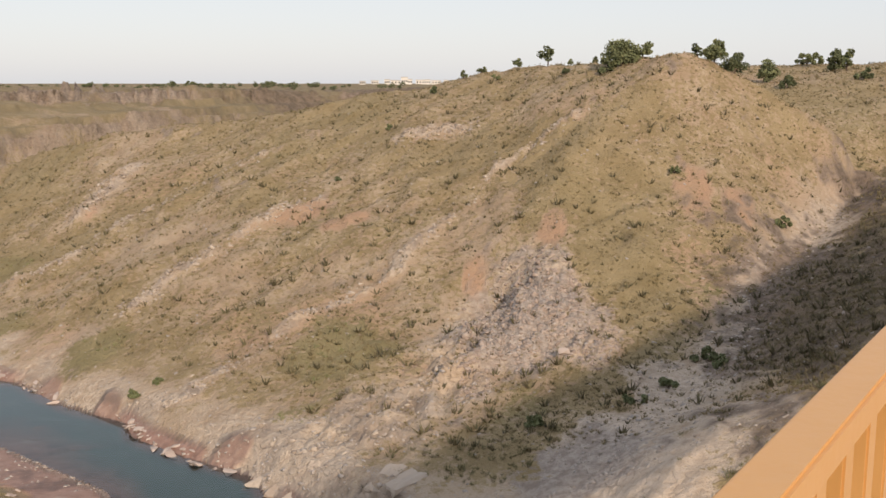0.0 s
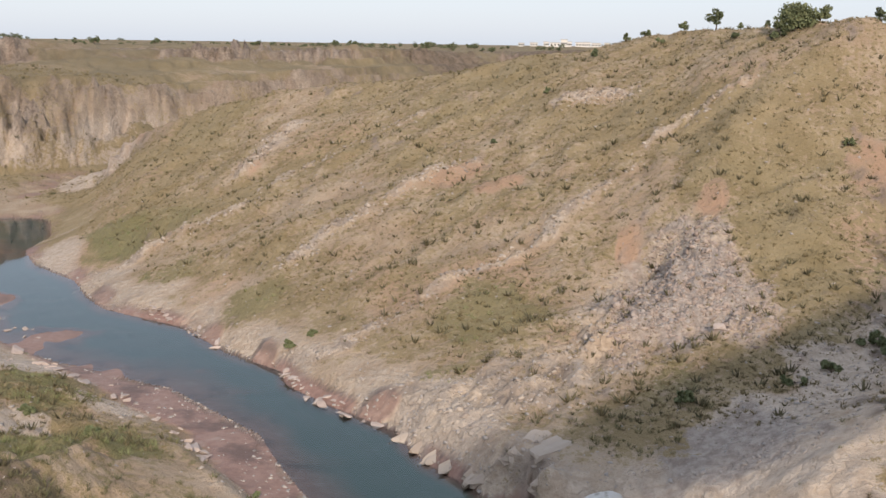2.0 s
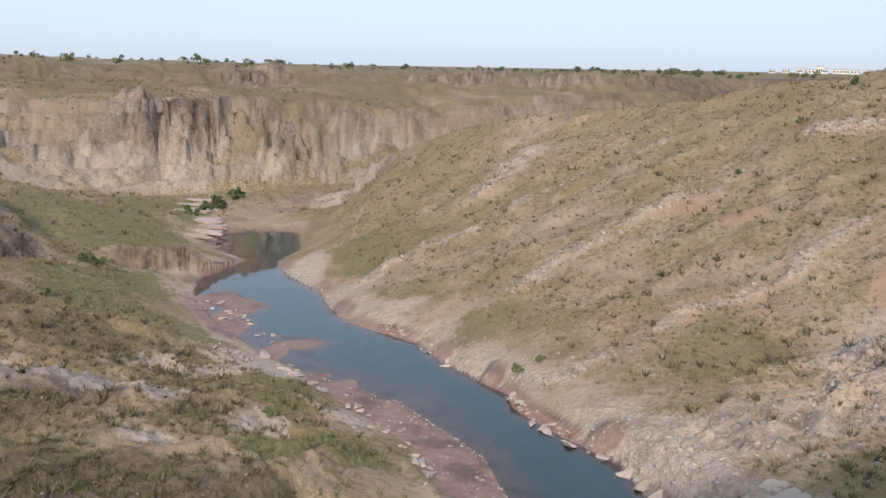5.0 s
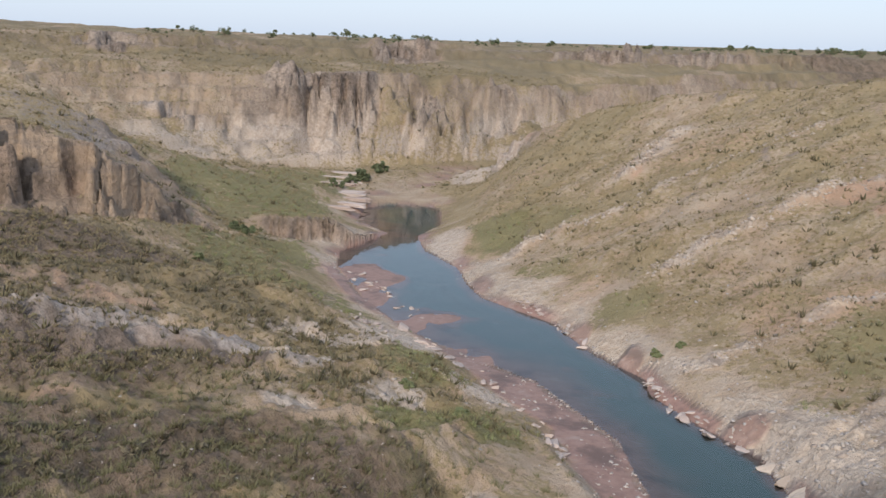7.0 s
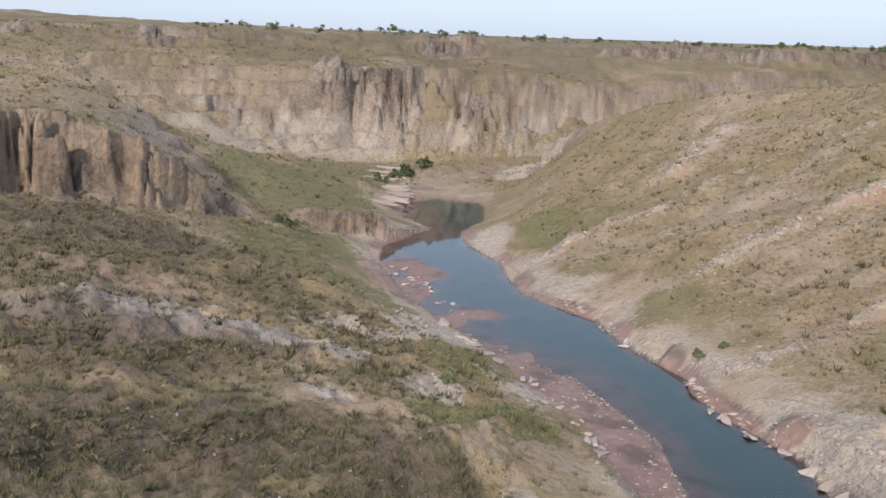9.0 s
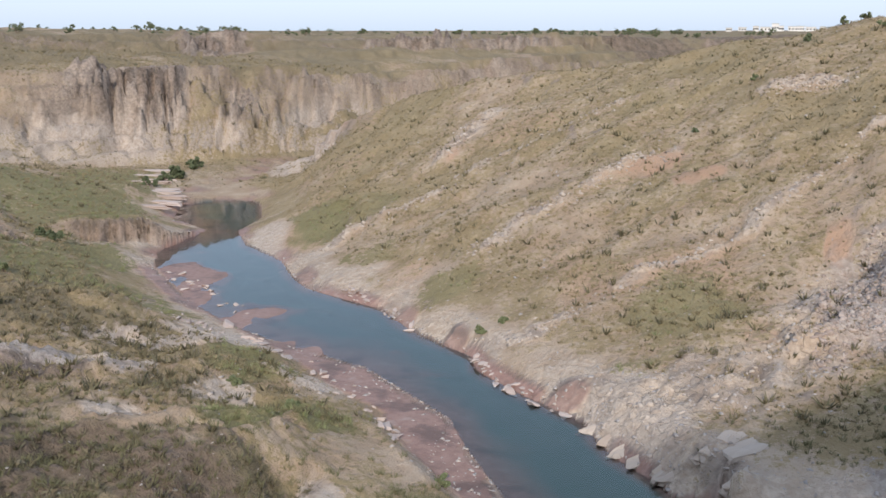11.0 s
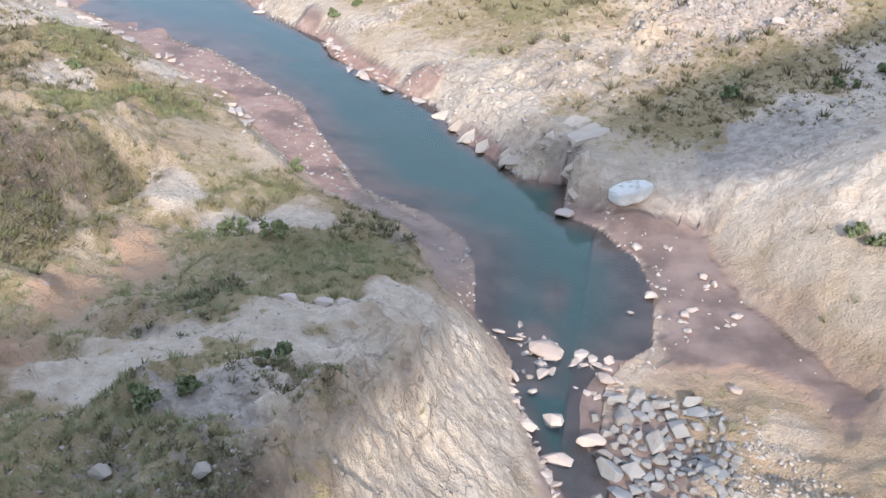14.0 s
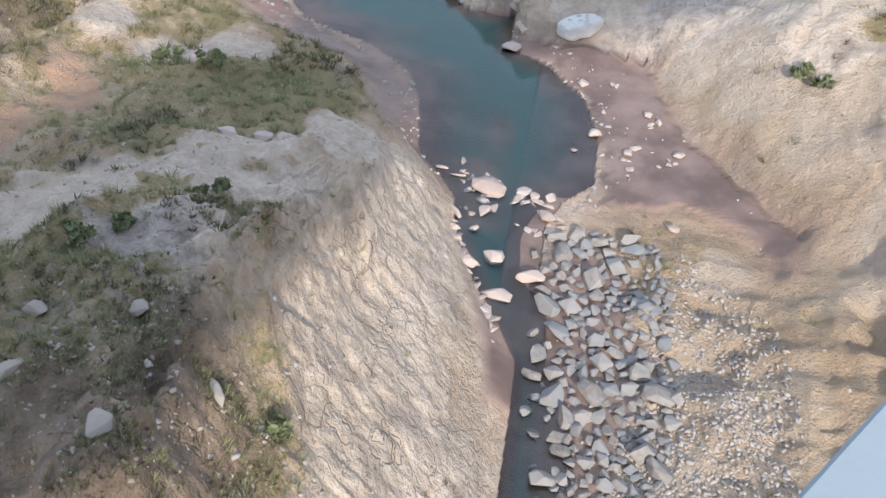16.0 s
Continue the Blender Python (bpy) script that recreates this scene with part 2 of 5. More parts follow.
SHORE_L, SHORE_R = xy_line("left_shore"), xy_line("right_shore")
AZ0, AZ1, R0, R1 = -52.0, 82.0, 4.0, 700.0


def relax():
    """Land surface stretched between the landform lines, on a grid of bearing and log range, coarse to fine."""
    surface = None
    for level in (8, 4, 2, 1):
        step = 0.4 * level
        nc = int(round((AZ1 - AZ0) / step)) + 1
        nr = int(round(math.log(R1 / R0) / radians(step))) + 1
        fixed, hits = np.zeros((nr, nc)), np.zeros((nr, nc))
        for line in LAND.values():
            for (a0, r0, z0), (a1, r1, z1) in zip(line[:-1], line[1:]):
                u0, v0 = (a0 - AZ0) / step, math.log(r0 / R0) / radians(step)
                u1, v1 = (a1 - AZ0) / step, math.log(r1 / R0) / radians(step)
                n = int(max(abs(u1 - u0), abs(v1 - v0)) * 1.5) + 2
                for q in np.linspace(0, 1, n):
                    i, j = int(round(v0 + (v1 - v0) * q)), int(round(u0 + (u1 - u0) * q))
                    if 0 <= i < nr and 0 <= j < nc:
                        fixed[i, j] += z0 + (z1 - z0) * q
                        hits[i, j] += 1
        known = hits > 0
        fixed[known] /= hits[known]
        if surface is None:
            surface = np.full((nr, nc), 8.0)
        else:
            ii = np.clip(np.linspace(0, surface.shape[0] - 1, nr), 0, surface.shape[0] - 1)
            jj = np.clip(np.linspace(0, surface.shape[1] - 1, nc), 0, surface.shape[1] - 1)
            surface = bilinear(surface, ii[:, None], jj[None, :])
        for _ in range(500 if level > 1 else 160):
            surface[known] = fixed[known]
            p = np.pad(surface, 1, mode="edge")
            surface = (p[:-2, 1:-1] + p[2:, 1:-1] + p[1:-1, :-2] + p[1:-1, 2:]) / 4
        surface[known] = 0.5 * surface[known] + 0.5 * fixed[known]
    for _ in range(2):
        p = np.pad(surface, 1, mode="edge")
        surface = (p[:-2, 1:-1] + p[2:, 1:-1] + p[1:-1, :-2] + p[1:-1, 2:]) / 8 + surface / 2
    return surface


def bilinear(g, i, j):
    i, j = np.clip(i, 0, g.shape[0] - 1.001), np.clip(j, 0, g.shape[1] - 1.001)
    a, b = np.floor(i).astype(int), np.floor(j).astype(int)
    fi, fj = i - a, j - b
    return ((g[a, b] * (1 - fj) + g[a, b + 1] * fj) * (1 - fi) + (g[a + 1, b] * (1 - fj) + g[a + 1, b + 1] * fj) * fi)


BASE = relax()
GRID = 0.4


def base_height(az, r):
    return bilinear(BASE, np.log(np.maximum(r, R0) / R0) / radians(GRID), (np.clip(az, AZ0, AZ1) - AZ0) / GRID)


SLOPE = np.hypot(np.gradient(BASE, axis=0), np.gradient(BASE, axis=1)) / radians(GRID) / (R0 * np.exp(np.arange(BASE.shape[0]) * radians(GRID)))[:, None]


def base_slope(az, r):
    return bilinear(SLOPE, np.log(np.maximum(r, R0) / R0) / radians(GRID), (np.clip(az, AZ0, AZ1) - AZ0) / GRID)


# outcrops of tilted rock along the hillside: bearing, range
STRIPS = {
    "long_upper": [(29.7, 83.5), (26.1, 87.9), (23.2, 87.3), (20.2, 87.9), (17.6, 91.5), (14.6, 93.0), (12.0, 94.1), (9.7, 95.4)],
    "middle": [(18.7, 73.2), (15.7, 75.3), (12.5, 77.4), (9.7, 81.3), (7.4, 81.2)],
    "upper_short": [(2.3, 87.9), (0.4, 87.7), (-1.7, 87.1)],
    "long_lower": [(18.8, 59.9), (16.1, 57.8), (12.4, 59.9), (8.6, 63.4), (5.3, 65.6), (2.1, 68.2), (-0.7, 73.2), (-4.5, 78.1), (-8.0, 81.1)],
    "headland": [(10.6, 48.5), (5.5, 47.0), (1.1, 52.1), (-1.1, 55.3), (-4.1, 61.0)],
    "spur_face": [(20.6, 96.7), (19.6, 100.0), (17.7, 104.7)],
}
STRIP_XY = {k: [tuple(float(q) for q in to_xy(a, r)) for a, r in v] for k, v in STRIPS.items()}
STRIP_W = {"long_upper": 0.6, "middle": 0.65, "upper_short": 1.1, "long_lower": 0.55, "headland": 3.2, "spur_face": 1.5}


def strips(x, y):
    """How much outcropping rock there is, 0 to 1."""
    sx, sy = x + 2.0 * (fbm(x / 1.8, y / 1.8, 3, 91) - 0.5), y + 2.0 * (fbm(x / 1.8, y / 1.8, 3, 92) - 0.5)
    best = np.zeros(np.shape(x))
    for k, line in STRIP_XY.items():
        best = np.maximum(best, np.exp(-(away(sx, sy, line) / STRIP_W[k]) ** 2))
    return best * smooth(0.3, 0.5, fbm(x / 3, y / 3, 3, 93))


def spot(az, r, places, warp=0.0):
    """Soft patches (bearing, range, half width in degrees, half depth in metres), 0 to 1."""
    best = np.zeros(np.shape(az))
    for a0, r0, da, dr in places:
        best = np.maximum(best, np.exp(-(((az - a0) / da) ** 2 + ((r - r0) / dr) ** 2)))
    return best if not np.ndim(warp) else smooth(0.25, 0.6, best + warp)


CONE = [(-6.0, 58.0, 4.2, 5.5), (-8.5, 55.0, 2.5, 3.5), (-5.5, 63.0, 2.2, 4.0)]
BARS = [(36.0, 85.0, 1.6, 5.0), (34.4, 82.0, 1.8, 4.0), (31.6, 71.5, 1.8, 3.0), (29.0, 62.2, 1.8, 2.4), (35.6, 77.0, 1.6, 3.5), (33.2, 69.0, 1.8, 3.5), (13.5, 36.8, 1.5, 1.5), (10.8, 33.2, 1.6, 2.4), (-2.0, 25.5, 2.0, 2.5)]
SLAB = [(10.0, 15.5, 6.5, 4.5), (8.0, 21.0, 4.0, 4.0), (6.5, 12.0, 9.0, 3.5)]


BROW = [tuple(float(q) for q in to_xy(a, r)) for a, r, z in LAND["knoll_brow"]]


def pillars(u, seed):
    """Rock pillars of uneven width with wide and narrow clefts between: how far each stands out, 0 to 1."""
    cell = np.floor(u).astype(np.int64)
    near, lean = np.full(np.shape(u), 9.0), np.zeros(np.shape(u))
    for k in (-2, -1, 0, 1, 2):
        c = cell + k
        edge = c + 1.7 * TABLE[(c * 131 + seed * 57) & 4095]
        near = np.minimum(near, np.abs(u - edge) / (0.25 + 1.5 * TABLE[(c * 77 + seed * 29) & 4095] ** 2))
        lean = lean + 0.45 * (TABLE[(c * 313 + seed * 71) & 4095] - 0.5) * np.tanh((u - edge) * 12)
    return 1 - np.exp(-(near / 0.16) ** 1.4) + lean * 0.6


# steep faces: lower and upper landform line, bearings where each begins and ends, steepness, pillar width, depth of relief
FACES = [("bluff_foot", "bluff_top", 44.5, 66.0, 1.5, 2.4, 2.6), ("cliff_ledge", "cliff_brow", 22.0, 57.0, 1.2, 5.0, 4.6), ("cliff_step", "plateau_edge", -1.0, 60.0, 1.3, 4.5, 3.8),
         ("scarp_foot", "scarp_top", 35.0, 42.5, 1.3, 1.9, 1.3)]


def carve(az, r):
    """Ranges bent so that the faces stand steep, with pillars and clefts; and where the faces are."""
    face, bent = np.zeros(np.shape(r)), np.array(r, float)
    x, y = to_xy(az, r)
    for k, (foot, top, a0, a1, gain, width, depth) in enumerate(FACES):
        lo, hi = (np.array(sorted((a, q) for a, q, z in LAND[n])) for n in (foot, top))
        rf, rt = np.interp(az, lo[:, 0], lo[:, 1]), np.interp(az, hi[:, 0], hi[:, 1])
        mid, half = (rf + rt) / 2, np.maximum(np.abs(rt - rf) / 2, 0.8)
        on = smooth(a0 - 1.5, a0 + 1.0, az) * smooth(a1 + 1.5, a1 - 1.0, az)
        arc = np.radians(az) * np.mean(lo[:, 1]) + 0.35 * width * (fbm(x / (2 * width), y / (2 * width), 3, 130 + k) - 0.5) * 2
        q = (r - mid) / half
        broken = smooth(0.36, 0.56, fbm(arc / width / 1.4, q * 1.3, 3, 135 + k))
        out = 0.5 * pillars(arc / width, 3 + k) * (0.35 + 0.65 * broken) + 0.55 * pillars(arc / width * 2.3 + 0.5 * q, 13 + k) * broken + 1.3 * (fbm(arc / width / 3.5, arc * 0 + k, 3, 140 + k) - 0.5)
        out = out + 0.7 * (fbm(x / (0.45 * width), y / (0.45 * width), 4, 150 + k) - 0.5) + 0.5 * (fbm(x / (1.6 * width), y / (1.2 * width), 3, 155 + k) - 0.5)
        if foot != "bluff_foot":
            on = on * (0.25 + 0.75 * smooth(0.38, 0.56, fbm(arc / (3.4 * width), arc * 0 + 0.5 * q, 3, 145 + k)))
        window = on * smooth(3.2, 1.2, np.abs(q))
        q2 = q + (out - 0.5) * depth / half * window
        steepened = 1.5 * np.tanh(gain * q2) / math.tanh(1.5 * gain)
        q3 = np.where(np.abs(q2) < 1.5, q2 + (steepened - q2) * on, q2)
        use = np.abs(q) < 3.2
        bent = np.where(use, bent + (mid + half * q3 - r), bent)
        face = np.maximum(face, on * smooth(1.05, 0.6, np.abs(q2)) * (0.55 + 0.45 * smooth(0.3, 0.45, fbm(arc / 9, arc * 0, 2, 160 + k))))
    return np.maximum(bent, R0), face


DELTA = [tuple(float(q) for q in to_xy(a, r)) for a, r, z in LAND["right_mud"] + LAND["delta_inner"]] + [tuple(float(q) for q in to_xy(-3.8, 31.0))]


def land(az, r):
    """Height of the ground with its relief, and the masks of cliff and water."""
    x, y = to_xy(az, r)
    bent, face = carve(az, r)
    z = base_height(az, bent)
    steep = base_slope(az, r)
    shore = np.minimum(away(x, y, SHORE_L), away(x, y, SHORE_R))
    wet = inside(x, y, SHORE_L + SHORE_R[::-1])
    calm = smooth(0.3, 6.0, shore) * np.where(wet, 0, 1)
    rocky = np.clip(smooth(118, 128, r) * smooth(2, 6, az) + smooth(63, 68, r) * smooth(98, 92, r) * smooth(43.5, 45.5, az) + smooth(90, 92, r) * smooth(104, 101, r) * smooth(33, 34, az), 0, 1)
    cliff = np.maximum(face, 0.6 * smooth(0.45, 0.95, steep + 0.5 * (fbm(x / 12, y / 12, 3, 45) - 0.5) * smooth(0.2, 0.4, steep)) * rocky)
    crag = smooth(0.16, 0.4, steep) * smooth(128, 140, r) * smooth(2, 6, az)
    far = smooth(120, 150, r)
    wx, wy = x + 3 * fbm(x / 9, y / 9, 2, 31), y + 3 * fbm(x / 9, y / 9, 2, 37)
    rough = (fbm(wx / 7, wy / 7, 5, 3) - 0.5) * (0.9 + 1.0 * far) + (fbm(wx / 1.6, wy / 1.6, 3, 11) - 0.5) * 0.28
    z = z + rough * (0.12 + 0.88 * calm)
    # gullies worn down the slopes
    down = (ridged(az * r / 260 + 0.2 * wx / 5, r / 60, 3, 5) - 0.5) * smooth(0.15, 0.45, steep) * 0.9 * calm
    z = z + down
    # ribs and cracks of the cliffs, about as wide as a man is tall or twice that
    arc = np.radians(az) * r
    wob = 1.6 * fbm(x / 6, y / 6, 3, 3)
    ribs = ridged(arc / np.where(far > 0.5, 5.5, 3.2) + wob, z / 26.0, 3, 21) - 0.72
    cracks = smooth(0.72, 0.96, 1 - np.abs(2 * vnoise(arc / np.where(far > 0.5, 4.6, 2.6) + 0.6 * wob, z / 30.0, 23) - 1))
    z = z + cliff * (1 - face) * calm * (ribs * 2.6 - cracks * 1.6)
    z = z + crag * (2.2 * (ridged(arc / 9 + wob, r / 30, 4, 25) - 0.5) + 0.9 * (fbm(x / 3.2, y / 3.2, 3, 26) - 0.5))
    # ledges along the bedding
    zz = z + 1.2 * (fbm(x / 14, y / 14, 3, 41) - 0.5)
    z = z + (cliff + 0.6 * crag) * calm * (0.3 + 0.25 * far) * np.sin(zz * 2 * np.pi / 1.9)
    # furrows along the strike of the beds on the hill across the river
    along, across = 0.78 * x + 0.62 * y, -0.62 * x + 0.78 * y
    hill = smooth(34, 28, az) * smooth(46, 54, r) * smooth(150, 125, r) * smooth(4, 10, shore) * smooth(-19, -15, az)
    z = z + hill * (1.5 * (ridged(across / 8.5 + 0.8 * fbm(x / 10, y / 10, 3, 46), along / 45, 3, 47) - 0.55) + 0.5 * (ridged(across / 2.2 + wob, along / 9, 2, 48) - 0.5))
    # broken, stepped banks on the near side
    shelf = smooth(26, 30, az) * smooth(30, 34, r) * smooth(75, 62, r) * smooth(3, 8, shore)
    z = z + shelf * (1.5 * (ridged(r / 6.0 + 0.12 * arc + 0.7 * wob, arc / 26, 3, 49) - 0.5) + 0.8 * (ridged(x / 1.9, y / 1.6, 3, 50) - 0.5))
    crest = np.exp(-(away(x, y, BROW) / 1.7) ** 2) * smooth(32, 28, r)
    z = z + crest * (1.1 * (ridged((x + 0.5 * y) / 1.5 + wob, (y - 0.5 * x) / 4.5, 3, 54) - 0.55) + 0.4 * (ridged(x / 0.5, y / 0.6, 2, 55) - 0.5))
    head = np.exp(-(away(x, y, STRIP_XY["headland"]) / 4.5) ** 2) * smooth(0.4, 1.6, shore)
    z = z + head * (0.9 * (ridged((x * 0.55 - y * 0.83) / 2.0 + wob, (x * 0.83 + y * 0.55) / 7.0, 3, 56) - 0.5) + 0.35 * (ridged(x / 0.7, y / 0.8, 2, 57) - 0.5))
    shelves = spot(az, r, [(35.0, 128.0, 2.2, 10.0)])
    z = z + shelves * 0.5 * smooth(0.35, 0.65, ridged(r / 5.0 + 0.4 * wob, arc / 30, 2, 58)) * np.where(wet, 0, 1)
    outcrop = strips(x, y)
    z = z + outcrop * (0.1 + 0.9 * (ridged((x * 0.8 - y * 0.6) / 0.7, (x * 0.6 + y * 0.8) / 2.6, 3, 27) - 0.4)) * calm
    cone = spot(az, r, CONE)
    z = z + cone * calm * (0.8 * (ridged((x + y) / 2.4, (x - y) / 5.0, 3, 29) - 0.5) + 0.5 * (ridged(x / 0.9, y / 1.3, 2, 30) - 0.5))
    slab = spot(az, r, SLAB) * smooth(0.2, 0.8, shore)
    z = z + slab * (0.24 * (ridged(x / 1.8 + 0.8 * fbm(x, y, 2, 38), y / 0.27 + 0.5 * fbm(x * 0.8, y * 0.8, 2, 59), 2, 33) - 0.5) + 0.75 * (ridged((x + 0.6 * y) / 2.4 + 0.5 * wob, y / 4.5, 3, 34) - 0.6))
    flat = np.where(inside(x, y, DELTA), 1.0, smooth(3.0, 0.0, away(x, y, DELTA + DELTA[:1]))) * smooth(3, 0, az)
    near = smooth(50, 20, r) * (1 - slab) * (1 - 0.92 * flat) * smooth(1.0, 4.0, shore) * np.where(wet, 0, 1)
    z = z + near * (1.1 * (ridged(wx / 2.4, wy / 2.8, 3, 35) - 0.5) + 0.35 * (fbm(wx / 0.8, wy / 0.8, 3, 36) - 0.5))
    left, right = away(x, y, SHORE_L), away(x, y, SHORE_R)
    slack = 0.6 + 0.8 * fbm(x / 3, y / 3, 2, 9)
    bed = np.minimum(np.where(r > 26, np.where(r > 56, 0.055, 0.085), 0.3) * left, np.where((az < 1) & (r < 38), 0.09, 0.3) * right) * slack
    bed = bed * (1 - 0.75 * spot(az, r, [(2.8, 32.0, 1.6, 2.0), (3.6, 29.3, 1.2, 0.9)]))
    z = np.where(wet, np.maximum(-0.9, -0.02 - bed), z)
    lumps = fbm(x / 2.2, y / 3.5, 4, 39)
    bar = smooth(0.15, 0.7, spot(az, r, BARS) + 0.9 * (lumps - 0.5))
    z = np.where(wet, z + bar * (0.10 * (lumps - 0.46) - z), z)
    z = np.where(wet, z, np.maximum(z, 0.03 + 0.02 * np.minimum(shore, 2)))
    return z, cliff, wet, shore


def ground_at(x, y):
    az, r = np.degrees(np.arctan2(-np.asarray(x, float), y)), np.hypot(x, y)
    return land(az, r)[0]

# ------------------------------------------------------------ mesh helpers
def mesh_object(name, verts, faces, mat=None, parent=None, label="", shade=False):
    me = bpy.data.meshes.new(name)
    me.from_pydata(verts, [], faces)
    if shade:
        me.polygons.foreach_set("use_smooth", [True] * len(me.polygons))
    me.update()
    ob = new(name, me)
    if mat:
        me.materials.append(mat)
    if parent:
        ob.parent = parent
    if label:
        ob["label"] = label
    return ob


def part(name, bm, mat, parent=None, label=""):
    me = bpy.data.meshes.new(name)
    bm.to_mesh(me)
    bm.free()
    me.materials.append(mat)
    ob = new(name, me)
    if parent:
        ob.parent = parent
    if label:
        ob["label"] = label
    return ob


def nodes_of(name):
    m = bpy.data.materials.new(name)
    m.use_nodes = True
    nt = m.node_tree
    return m, nt, nt.nodes["Principled BSDF"]


def add(nt, kind, **values):
    n = nt.nodes.new(kind)
    for k, v in values.items():
        n.inputs[k.replace("_", " ")].default_value = v
    return n


def mixed(nt, fac, a, b):
    """A colour mix; fac, a, b are sockets or values."""
    m = nt.nodes.new("ShaderNodeMix")
    m.data_type = "RGBA"
    for i, v in ((0, fac), (6, a), (7, b)):
        if isinstance(v, bpy.types.NodeSocket):
            nt.links.new(v, m.inputs[i])
        else:
            m.inputs[i].default_value = (*v, 1) if isinstance(v, tuple) else v
    return m.outputs[2]


def calc(nt, op, a, b=0.0, clamp=False):
    m = nt.nodes.new("ShaderNodeMath")
    m.operation, m.use_clamp = op, clamp
    for i, v in enumerate((a, b)):
        if isinstance(v, bpy.types.NodeSocket):
            nt.links.new(v, m.inputs[i])
        else:
            m.inputs[i].default_value = v
    return m.outputs[0]


def band(nt, v, lo, hi):
    m = nt.nodes.new("ShaderNodeMapRange")
    m.interpolation_type = "SMOOTHSTEP"
    nt.links.new(v, m.inputs[0])
    m.inputs[1].default_value, m.inputs[2].default_value = lo, hi
    return m.outputs[0]


def grain(nt, scale, detail=6.0, rough=0.6):
    co = nt.nodes.new("ShaderNodeTexCoord")
    n = add(nt, "ShaderNodeTexNoise", Scale=scale, Detail=detail, Roughness=rough)
    nt.links.new(co.outputs["Object"], n.inputs["Vector"])
    return n.outputs[0]


def streak(nt):
    """Dark weather streaks that run down steep faces."""
    co = nt.nodes.new("ShaderNodeTexCoord")
    mp = nt.nodes.new("ShaderNodeMapping")
    mp.inputs["Scale"].default_value = (0.45, 0.45, 0.05)
    n = add(nt, "ShaderNodeTexNoise", Scale=1.0, Detail=5.0, Roughness=0.6)
    nt.links.new(co.outputs["Object"], mp.inputs[0])
    nt.links.new(mp.outputs[0], n.inputs["Vector"])
    return n.outputs[0]


def bedding(nt):
    """Thin uneven beds that lie nearly level in the rock."""
    co = nt.nodes.new("ShaderNodeTexCoord")
    mp = nt.nodes.new("ShaderNodeMapping")
    mp.inputs["Scale"].default_value = (0.10, 0.10, 1.1)
    mp.inputs["Rotation"].default_value = (0.05, 0.04, 0)
    n = add(nt, "ShaderNodeTexNoise", Scale=1.0, Detail=6.0, Roughness=0.65)
    nt.links.new(co.outputs["Object"], mp.inputs[0])
    nt.links.new(mp.outputs[0], n.inputs["Vector"])
    return n.outputs[0]


def cracks(nt, scale):
    """1 along thin wandering cracks."""
    co = nt.nodes.new("ShaderNodeTexCoord")
    n = add(nt, "ShaderNodeTexNoise", Scale=1.1, Detail=4.0)
    nt.links.new(co.outputs["Object"], n.inputs["Vector"])
    mv = nt.nodes.new("ShaderNodeVectorMath")
    mv.operation = "MULTIPLY_ADD"
    nt.links.new(n.outputs[1], mv.inputs[0])
    mv.inputs[1].default_value = (1.6, 1.6, 1.6)
    nt.links.new(co.outputs["Object"], mv.inputs[2])
    v = nt.nodes.new("ShaderNodeTexVoronoi")
    v.feature = "DISTANCE_TO_EDGE"
    v.inputs["Scale"].default_value = scale
    nt.links.new(mv.outputs[0], v.inputs["Vector"])
    patchy = band(nt, grain(nt, 0.6, 2.0), 0.42, 0.58)
    return calc(nt, "MULTIPLY", band(nt, v.outputs["Distance"], 0.045, 0.005), patchy)


def bumped(nt, bsdf, height, strength, distance):
    b = add(nt, "ShaderNodeBump", Strength=strength, Distance=distance)
    nt.links.new(height, b.inputs["Height"])
    nt.links.new(b.outputs[0], bsdf.inputs["Normal"])


